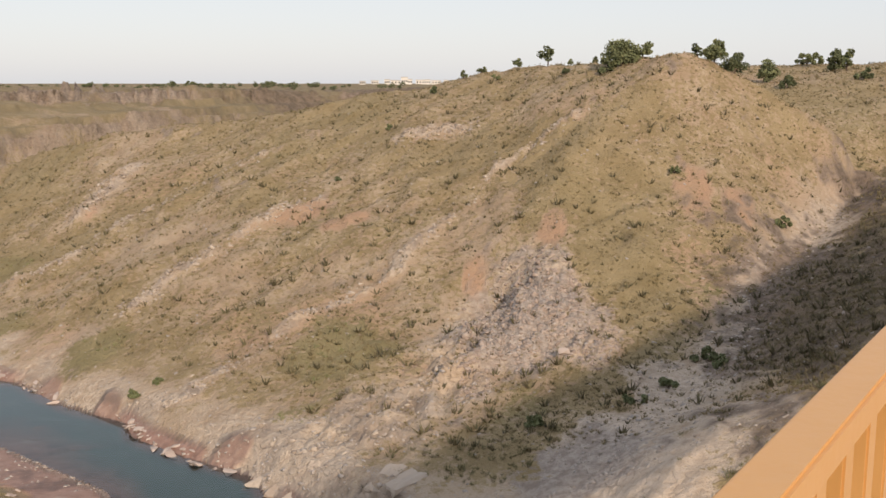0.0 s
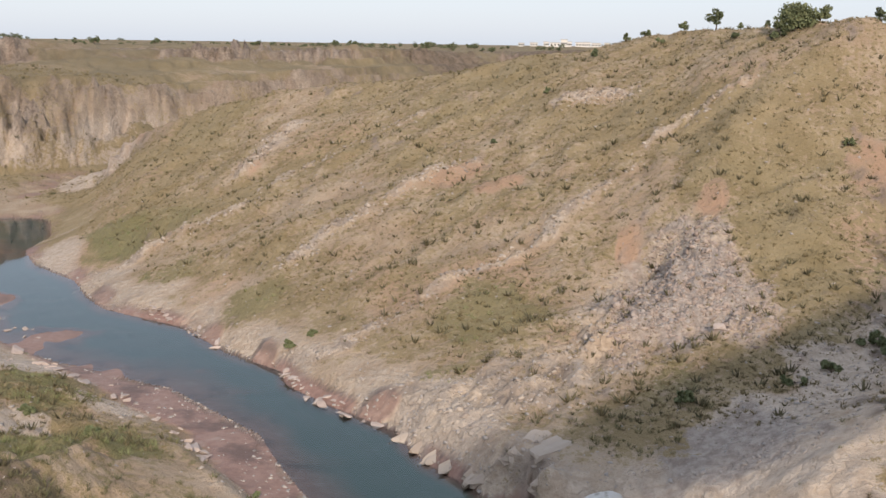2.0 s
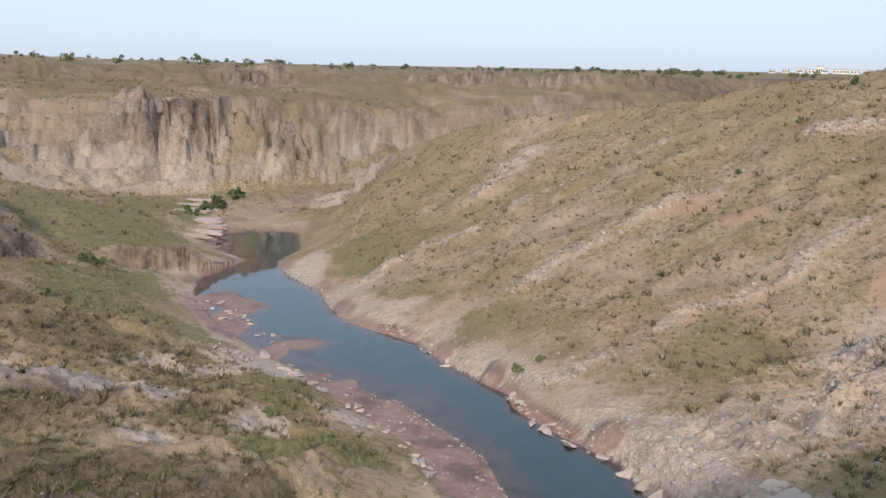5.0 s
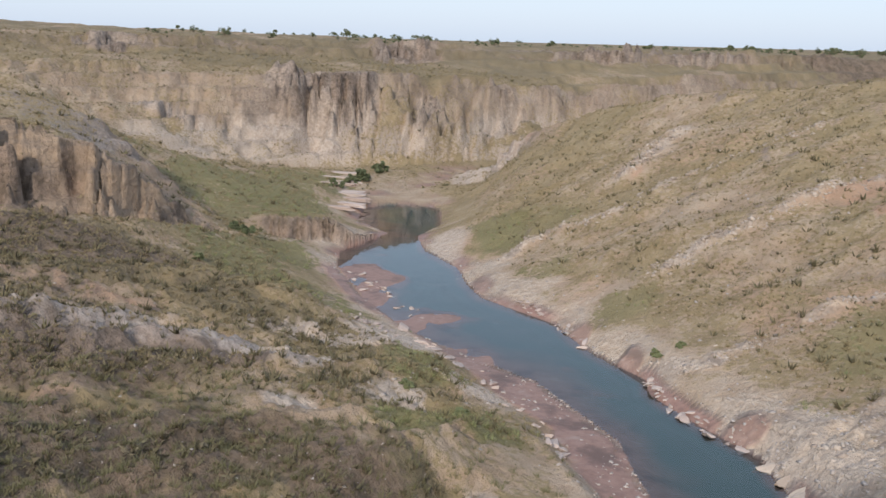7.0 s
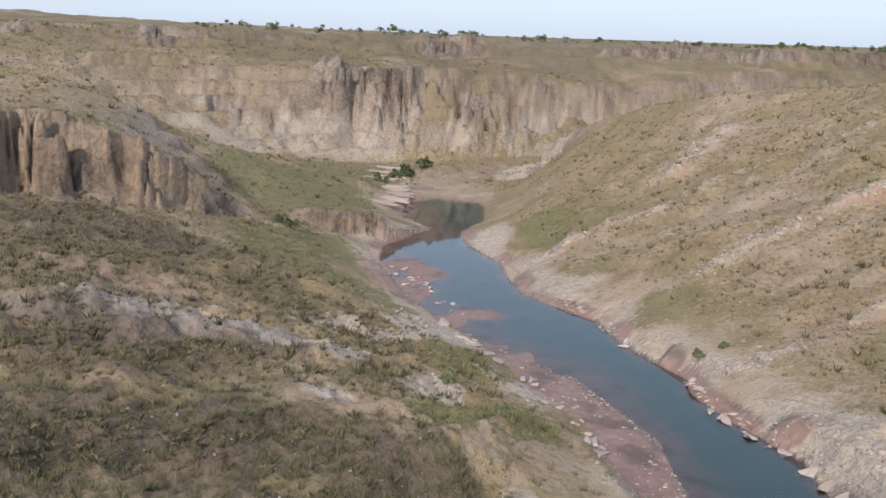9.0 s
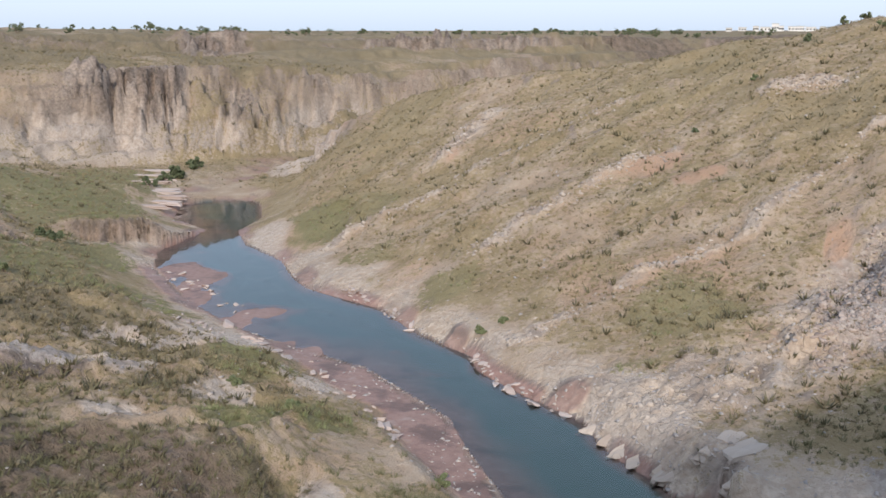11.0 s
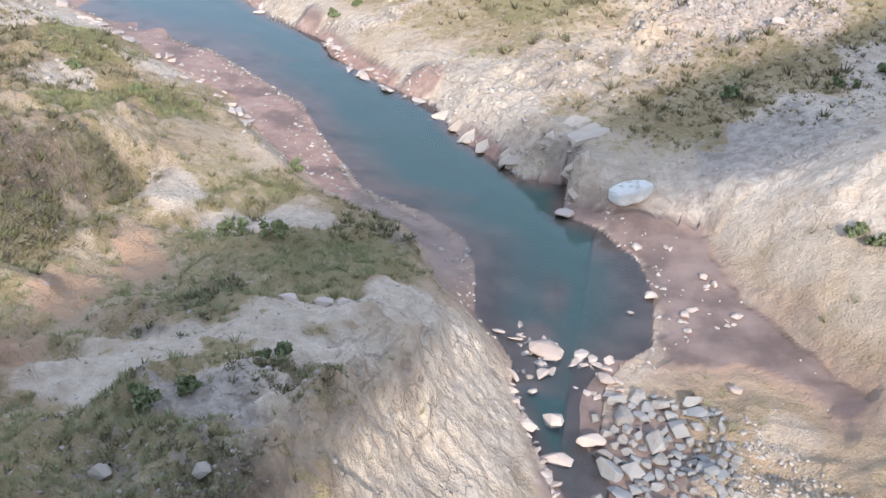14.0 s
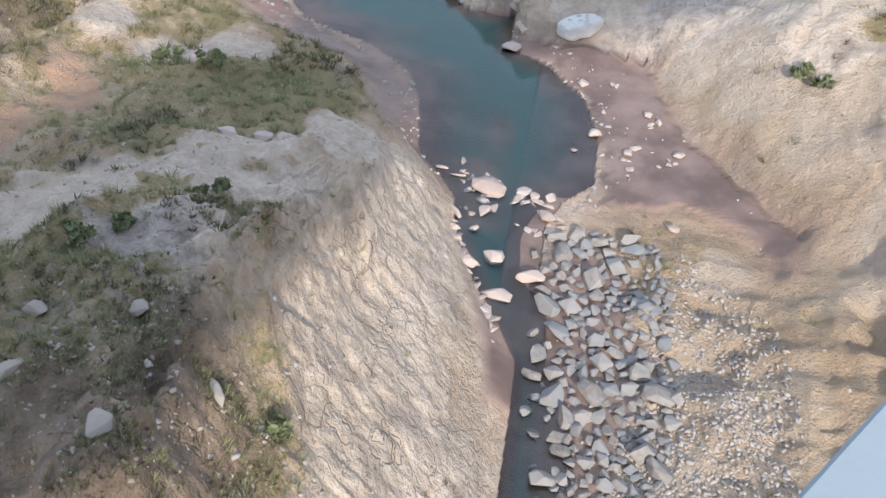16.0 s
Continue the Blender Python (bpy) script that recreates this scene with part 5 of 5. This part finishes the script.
def headland_ledges():
    """Broken slabs of pale rock at the water's edge."""
    rg = np.random.RandomState(17)
    for k, (az, r, a, b, c, yaw) in enumerate([
            (11.2, 47.8, 2.2, 1.4, 0.6, 35), (10.4, 46.4, 2.0, 1.3, 0.6, 40), (9.4, 45.2, 2.4, 1.2, 0.7, 44), (8.4, 44.2, 2.2, 1.1, 0.8, 48), (7.2, 43.0, 2.6, 1.0, 0.9, 52), (6.2, 42.2, 2.6, 0.9, 0.9, 55), (5.2, 42.3, 2.2, 1.2, 0.9, 50), (4.4, 42.2, 2.6, 1.4, 0.8, 50),
            (3.4, 41.9, 2.8, 1.4, 0.8, 52), (3.0, 40.0, 2.4, 1.1, 0.9, 60), (2.6, 39.0, 1.8, 1.0, 0.7, 40)]):
        x, y, z = polar_ground(az, r)
        bm = rock_slab(600 + k)
        me = bpy.data.meshes.new("rock_ledge")
        bm.to_mesh(me)
        bm.free()
        me.materials.append(LEDGE)
        ob = new("rock_ledge", me)
        ob.matrix_basis = pose(x + 0.3 * a * math.cos(radians(yaw)), y + 0.3 * a * math.sin(radians(yaw)), max(z, 0.0) - 0.03, 14 + 12 * rg.rand(), -9 - 6 * rg.rand(), yaw + 9 * rg.normal()) @ Matrix.Diagonal((a * (1.0 if k < 6 else 0.75), b * 0.6, c * 0.6, 1))
        tagged(ob, "broken slab of pale rock at the water's edge", "rock", "rock ledges of the bank")


headland_ledges()


def shore_slabs():
    """Flat broken stones along both banks, and the pale rock steps beside the upper pool."""
    rg = np.random.RandomState(23)
    flats = []
    for k in range(8):
        me = bpy.data.meshes.new("bank_stone")
        bm = hull_rock(80 + k, 12, 0.38)
        bm.to_mesh(me)
        bm.free()
        me.materials.append(SANDSTONE)
        flats.append(me)
    runs = [([(36.5, 68.0), (35.0, 65.0), (32.0, 62.5), (28.8, 56.0), (25.4, 50.5), (23.4, 44.5)], 80, 1.3, 1.1, "flat pale stone on the muddy bank"),
            ([(26.5, 75.0), (24.2, 70.2), (21.9, 63.8), (18.6, 59.2), (17.0, 54.0), (11.7, 48.9)], 70, 0.5, 0.8, "broken pale stone at the foot of the bank"),
            ([(36.8, 85.0), (34.5, 78.0), (32.0, 70.0)], 30, 1.6, 0.8, "pale stone on the red mud bar"),
            ([(5.5, 28.4), (3.0, 27.5), (0.0, 27.3), (-2.5, 26.6)], 45, 0.6, 0.4, "pink-white stone at the pool's outlet"),
            ([(5.2, 26.2), (4.0, 24.2), (2.0, 22.5), (0.5, 20.5)], 36, 0.35, 0.4, "pink-white stone in the shallow channel"),
            ([(-3.0, 36.5), (-7.0, 34.2), (-5.5, 31.2), (-9.5, 32.4)], 14, 0.8, 0.25, "pale stone on the wet mud fan")]
    for line, count, spread, big, label in runs:
        for k in range(count):
            q = rg.rand() * (len(line) - 1)
            i = min(int(q), len(line) - 2)
            az = line[i][0] + (line[i + 1][0] - line[i][0]) * (q - i)
            r = line[i][1] + (line[i + 1][1] - line[i][1]) * (q - i) + spread * rg.normal()
            x, y, z = polar_ground(az, r)
            size = 0.22 + big * rg.rand() ** 3
            ob = new("bank_stone", flats[rg.randint(8)])
            ob.matrix_basis = pose(x, y, max(z, -0.03) + 0.05 * size, 8 * rg.normal(), 8 * rg.normal(), 360 * rg.rand()) @ Matrix.Diagonal((size * 1.3, size * 0.9, size, 1))
            tagged(ob, label, "stone", "loose slabs of the banks")
    for k in range(9):
        r = 113.0 + 3.0 * k + rg.normal() * 0.6
        az = 36.9 - 0.07 * k + 0.25 * rg.normal()
        x, y, z = polar_ground(az, r)
        bm = rock_slab(700 + k)
        me = bpy.data.meshes.new("rock_step")
        bm.to_mesh(me)
        bm.free()
        me.materials.append(SANDSTONE)
        ob = new("rock_step", me)
        ob.matrix_basis = pose(x, y, max(z, 0.0) - 0.02, 0, 2, az - 8 + 10 * rg.normal()) @ Matrix.Diagonal((3.4 + 2.0 * rg.rand(), 0.6 + 0.4 * rg.rand(), 0.4, 1))
        tagged(ob, "pale pink rock step beside the upper pool", "rock", "rock steps of the upper pool")


shore_slabs()


# ------------------------------------------------------------ trees and bushes
def limb(bm, a, b, ra, rb, sides=7):
    a, b = Vector(a), Vector(b)
    q = (b - a).to_track_quat("Z", "Y")
    rings = []
    for p, rad in ((a, ra), ((a + b) / 2 + Vector((0.03, 0.02, 0)) * (b - a).length, (ra + rb) / 2), (b, rb)):
        rings.append([bm.verts.new(p + q @ Vector((rad * math.cos(6.283 * k / sides), rad * math.sin(6.283 * k / sides), 0))) for k in range(sides)])
    for lo, hi in zip(rings[:-1], rings[1:]):
        for k in range(sides):
            bm.faces.new((lo[k], lo[(k + 1) % sides], hi[(k + 1) % sides], hi[k]))
    bm.faces.new(rings[-1])


def tree(name, x, y, z, width, height, stem, seed, leaves, mat, label, category, leaf=0.12, group=""):
    """A bush or tree: tapered stems under a crown of leaf clumps with gaps."""
    rg = np.random.RandomState(seed)
    root = new(name)
    root.location = (x, y, z)
    tagged(root, label, category, group)
    bm = bmesh.new()
    limb(bm, (0, 0, -0.2), (0.03 * width, 0, max(stem, 0.25 * height)), 0.035 * height + 0.02, 0.02 * height + 0.015)
    lobes = []
    for k in range(max(8, int(leaves / 75))):
        a, q = rg.rand() * 6.283, rg.rand() ** 0.6
        rad = 0.5 * width * q * 0.8
        h = stem + (height - stem) * (0.06 + 0.80 * rg.rand() * (1 - 0.55 * q * q))
        c = (rad * math.cos(a), rad * math.sin(a), h)
        lobes.append((c, (0.14 + 0.12 * rg.rand()) * min(width, height)))
        if k < 9:
            limb(bm, (0, 0, max(stem * 0.7, 0.1 * height)), c, 0.016 * height, 0.006 * height, 5)
    part("trunk", bm, BARK, root)
    V, F = [], []
    for _ in range(leaves):
        c, s = lobes[rg.randint(len(lobes))]
        d = rg.normal(size=3)
        d /= np.linalg.norm(d)
        p = np.array(c) + d * s * (0.55 + 0.55 * rg.rand()) * np.array([1, 1, 0.8])
        p[2] = max(p[2], 0.05)
        u, w = rg.normal(size=3), rg.normal(size=3)
        u, w = u / np.linalg.norm(u) * leaf * (0.6 + 0.8 * rg.rand()), w / np.linalg.norm(w) * leaf * 0.7
        k = len(V)
        V += [tuple(p - u), tuple(p + w), tuple(p + u), tuple(p - w)]
        F.append((k, k + 1, k + 2, k + 3))
    mesh_object("crown", V, F, mat, root)
    return root


def trees():
    # on the crest of the hill: bearing, range, width, height, stem, leaves
    for k, (az, r, w, h, stem, n, lab) in enumerate([
            (-6.0, 98.0, 1.6, 1.9, 0.6, 500, "small dark tree standing alone on the hill crest"),
            (-7.3, 97.5, 0.5, 0.8, 0.3, 120, "thin sapling on the hill crest"), (-8.7, 96, 0.5, 0.9, 0.3, 120, "thin sapling on the hill crest"),
            (-10.15, 90.0, 3.6, 3.1, 0.3, 3600, "broad dense green bush on the hill crest"), (-9.3, 89.5, 2.0, 1.3, 0.1, 800, "low dark bush beside the broad one"),
            (-11.3, 90, 2.0, 1.6, 0.2, 700, "grey-green bush near the summit"),
            (-14.3, 89.3, 1.2, 1.5, 0.3, 300, "thin grey shrub behind the summit"), (-15.2, 89.3, 2.6, 2.0, 0.2, 1400, "rounded green bush behind the summit"), (-16.3, 89.3, 2.4, 1.9, 0.2, 1000, "dark green bush behind the summit"),
            (-18.0, 128, 2.8, 2.7, 0.3, 1100, "dark green bush on the back slope"), (-19.1, 122, 2.0, 1.6, 0.2, 500, "round bush on the back slope"), (-20.0, 144, 6.0, 1.7, 0.2, 1100, "long low thicket on the back crest"),
            (-21.4, 135, 2.6, 3.0, 0.3, 900, "dark tree on the back crest"), (-22.0, 138, 2.2, 3.3, 0.5, 700, "upright dark tree on the back crest"), (-22.9, 128, 2.4, 1.6, 0.2, 500, "low bush on the back slope"),
            (-1.2, 101.5, 1.1, 0.8, 0.1, 200, "small bush on the skyline"), (-2.2, 101, 1.3, 0.7, 0.1, 200, "small bush on the skyline"), (-4.3, 99, 0.9, 0.9, 0.1, 200, "small dark bush on the skyline"),
            (0.5, 98.4, 0.8, 0.85, 0.1, 220, "small dark shrub on the hillside"), (-3.1, 96.3, 0.8, 0.7, 0.1, 160, "small dark shrub on the hillside"), (-7.1, 91, 1.2, 0.7, 0.1, 220, "small dark shrub on the hillside"), (3.1, 92, 0.6, 0.6, 0.1, 120, "small dark shrub on the hillside"),
            (6.1, 84, 0.5, 0.45, 0.05, 120, "small dark shrub on the hillside"), (-13.3, 75, 0.9, 0.7, 0.1, 160, "small dark shrub on the hillside")]):
        x, y, z = polar_ground(az, r)
        tree("tree" if stem >= 0.5 else "bush", x, y, z, w, h, stem, 200 + k, n, LEAF if k % 2 else DARK_LEAF, lab, "tree" if stem >= 0.5 else "bush", 0.14 if r < 110 else 0.2)
    # on the flats and banks
    for k, (az, r, w, h, n, lab) in enumerate([
            (42.4, 85.4, 2.0, 1.1, 700, "dark round bush on the grassy flat"), (43.0, 87.5, 1.4, 0.9, 400, "dark round bush on the grassy flat"),
            (35.6, 133, 3.2, 2.0, 1000, "dark green bush by the upper pool"), (36.4, 131, 2.4, 1.4, 700, "dark green bush by the upper pool"), (34.6, 141, 4.2, 1.6, 900, "dark green thicket under the cliff"), (37.2, 126, 2.4, 1.2, 500, "green bush by the upper pool"),
            (45.1, 69.9, 0.8, 0.9, 260, "small green shrub on the slope"), (18.1, 60.6, 0.95, 0.55, 300, "round grey-green shrub on the pale bank"), (16.8, 61.0, 0.7, 0.45, 240, "round grey-green shrub on the pale bank"),
            (21.5, 19.2, 0.45, 0.35, 260, "small green shrub on bleached earth"), (22.7, 19.0, 0.4, 0.3, 220, "small green shrub on bleached earth"), (28.0, 17.5, 0.6, 0.45, 320, "green shrub on bleached earth"), (31.5, 17.2, 0.8, 0.5, 380, "green shrub on bleached earth"),
            (24.6, 31.5, 1.6, 0.8, 700, "bright green shrub on the bank"), (22.0, 30.2, 1.2, 0.6, 500, "bright green shrub on the bank"), (-14.2, 35.6, 1.6, 0.7, 600, "low green shrub on the sandy bank"), (-15.8, 35.0, 1.0, 0.5, 300, "low green shrub on the sandy bank"),
            (-13.5, 50.0, 1.4, 0.7, 500, "low green shrub in the gully"), (-11.6, 48.5, 1.6, 0.6, 500, "low green shrub in the gully"), (-15.9, 54.0, 2.4, 1.0, 900, "green bush at the gully's edge"), (-19.3, 76, 1.4, 0.9, 400, "green bush in the gully"), (-5.6, 46.5, 1.6, 0.7, 600, "green shrub on the slope above the river"),
            (20.5, 39.5, 0.9, 0.6, 300, "grey-green shrub on the bank"), (29.9, 47, 1.2, 0.6, 400, "green shrub on the bank"), (33.0, 49, 1.0, 0.5, 300, "green shrub on the bank"), (17.5, 12.3, 0.6, 0.5, 300, "straw-coloured tussock on the rock")]):
        x, y, z = polar_ground(az, r)
        tree("shrub", x, y, z - 0.03, w, h, 0.05, 300 + k, n, LEAF if k > 5 else DARK_LEAF, lab, "shrub", 0.07 + 0.0009 * r, "shrubs")
    # far trees along the plateau
    protos = []
    for k in range(4):
        protos.append(tree("plateau_tree", 0, 0, -50, 2.2 + 0.5 * k, 2.0 + 0.35 * k, 0.6, 400 + k, 170, DARK_LEAF, "small dark tree on the plateau skyline", "tree", 0.24, "plateau trees"))
    rg = np.random.RandomState(9)
    for k in range(210):
        az = 2 + 46 * rg.rand() if k < 190 else -26 + 22 * rg.rand()
        edge = np.interp(az, [-26, -2, 5, 9.1, 13.9, 19.8, 26.1, 32.5, 38.9, 47.5], [160, 355, 340, 300, 258, 230, 216, 207, 196, 180])
        r = edge + 4 + (160 if k < 190 else 60) * rg.rand() ** 1.6
        x, y, z = polar_ground(az, r)
        s = 0.28 + 0.5 * rg.rand() ** 2 + (0.35 if az < 16 else 0) + 0.0008 * (r - edge)
        ob = protos[k] if k < 4 else copy_thing(protos[k % 4], Matrix())
        ob.matrix_basis = pose(x, y, z - 0.1, 0, 0, 360 * rg.rand()) @ Matrix.Diagonal((s * (0.8 + 0.8 * rg.rand()), s, s, 1))
    for az, r, w, h in ((36.6, 215, 2.2, 2.2), (28.2, 222, 2.0, 1.6), (33.7, 214, 2.4, 0.8), (31.8, 218, 3.5, 0.9)):
        x, y, z = polar_ground(az, r)
        tree("tree", x, y, z, w, h, 0.35 * h, int(500 + az), 320, DARK_LEAF, "dark tree at the edge of the plateau", "tree", 0.2)


trees()


# ------------------------------------------------------------ village on the horizon
PLASTER = simple_material("plaster", [(0.62, 0.60, 0.56), (0.72, 0.70, 0.66)], 0.9, 0.5, 0, False)
ROOF = simple_material("roof_concrete", [(0.38, 0.36, 0.34), (0.48, 0.46, 0.43)], 0.9, 0.5, 0, False)
DARK_OPENING = simple_material("window_glass_dark", [(0.03, 0.035, 0.04), (0.06, 0.065, 0.07)], 0.2, 0.5, 0, False)


def box(bm, x0, y0, z0, x1, y1, z1, bevel=0.0):
    r = bmesh.ops.create_cube(bm, size=1.0)
    for v in r["verts"]:
        v.co = Vector(((x0 + x1) / 2 + v.co.x * (x1 - x0), (y0 + y1) / 2 + v.co.y * (y1 - y0), (z0 + z1) / 2 + v.co.z * (z1 - z0)))
    if bevel:
        bmesh.ops.bevel(bm, geom=list({e for v in r["verts"] for e in v.link_edges}), offset=bevel, segments=2, affect="EDGES")


def house(az, r, w, d, h, seed):
    x, y = to_xy(az, r)
    z = 18.2
    root = tagged(new("house"), "white flat-roofed house on the far horizon", "house", "far village houses")
    root.matrix_basis = pose(float(x), float(y), z, 0, 0, az)
    bm = bmesh.new(); box(bm, -w / 2, -d / 2, -2, w / 2, d / 2, h)
    part("wall", bm, PLASTER, root)
    bm = bmesh.new(); box(bm, -w / 2 - 0.4, -d / 2 - 0.4, h, w / 2 + 0.4, d / 2 + 0.4, h + 0.35)
    part("roof", bm, ROOF, root)
    for k in range(3):
        bm = bmesh.new(); cx = -w / 2 + w * (k + 0.5) / 3
        box(bm, cx - 0.6, -d / 2 - 0.06, h * 0.45, cx + 0.6, -d / 2 + 0.1, h * 0.45 + 1.3)
        part("window", bm, DARK_OPENING, root)


for k, (az, r, w, h) in enumerate([(3.9, 900, 12, 4.0), (3.2, 920, 9, 5.0), (2.7, 880, 16, 4.2), (2.2, 860, 10, 6.8), (1.9, 900, 8, 5.2), (1.3, 880, 14, 4.6), (0.9, 940, 11, 5.0), (0.4, 900, 15, 4.2), (-0.2, 930, 9, 4.6), (4.6, 930, 10, 3.6)]):
    house(az, r, w * 0.55, 7.0, h, k)


# ------------------------------------------------------------ the bridge from which one looks
PAINT = simple_material("yellow_orange_paint", [(0.58, 0.30, 0.10), (0.66, 0.37, 0.15)], 0.42, 7, 0.06, False, 0.5)
CONCRETE = simple_material("deck_concrete", [(0.34, 0.33, 0.31), (0.44, 0.42, 0.40)], 0.9, 2, 0.3, False)
BLUE_PAINT = simple_material("pale_blue_paint", [(0.24, 0.29, 0.32), (0.33, 0.38, 0.41)], 0.7, 3, 0.1, False)
BRIDGE = pose(0, 0, 0, 0, 0, -34.5)          # its own y runs along the bridge, x to the deck's side
RAIL_X, RAIL_TOP = -0.088, 19.63


def bridge():
    deck = tagged(new("bridge_deck"), "grey concrete road bridge deck over the river", "bridge")
    deck.matrix_basis = BRIDGE
    bm = bmesh.new(); box(bm, -0.30, -70, 17.3, 6.2, 100, 18.48, 0.03)
    part("slab", bm, CONCRETE, deck)
    bm = bmesh.new(); box(bm, -0.345, -70, 18.30, 0.35, 100, 18.52, 0.01)
    part("kerb", bm, BLUE_PAINT, deck, "pale blue painted kerb")
    for y0 in (-45, -10, 62):
        bm = bmesh.new(); box(bm, 1.0, y0 - 0.6, -2, 5.2, y0 + 0.6, 17.3, 0.05)
        part("pier", bm, CONCRETE, deck)
    rail = tagged(new("railing"), "yellow-orange painted steel bridge railing with upright bars", "railing")
    rail.matrix_basis = BRIDGE
    bm = bmesh.new(); box(bm, RAIL_X, -8, RAIL_TOP - 0.055, RAIL_X + 0.075, 14, RAIL_TOP, 0.006)
    part("top_rail", bm, PAINT, rail)
    bm = bmesh.new(); box(bm, RAIL_X + 0.015, -8, 18.82, RAIL_X + 0.06, 14, 18.87, 0.005)
    part("bottom_rail", bm, PAINT, rail)
    first = None
    for k in range(130):
        y0 = -7.9 + 0.168 * k
        if first is None:
            bm = bmesh.new(); box(bm, RAIL_X + 0.012, -0.03, 18.865, RAIL_X + 0.062, 0.03, RAIL_TOP - 0.05, 0.004)
            first = part("bar", bm, PAINT, rail)
            ob = first
        else:
            ob = new("bar", first.data)
            ob.parent = rail
        ob.location = (0, y0, 0)
    for y0 in (-8, -5.25, -2.5, 0.25 - 0.0, 3.0, 5.75, 8.5, 11.25, 14):
        bm = bmesh.new(); box(bm, RAIL_X - 0.005, y0 - 0.04, 18.51, RAIL_X + 0.08, y0 + 0.04, RAIL_TOP - 0.052, 0.005)
        part("post", bm, PAINT, rail)


bridge()
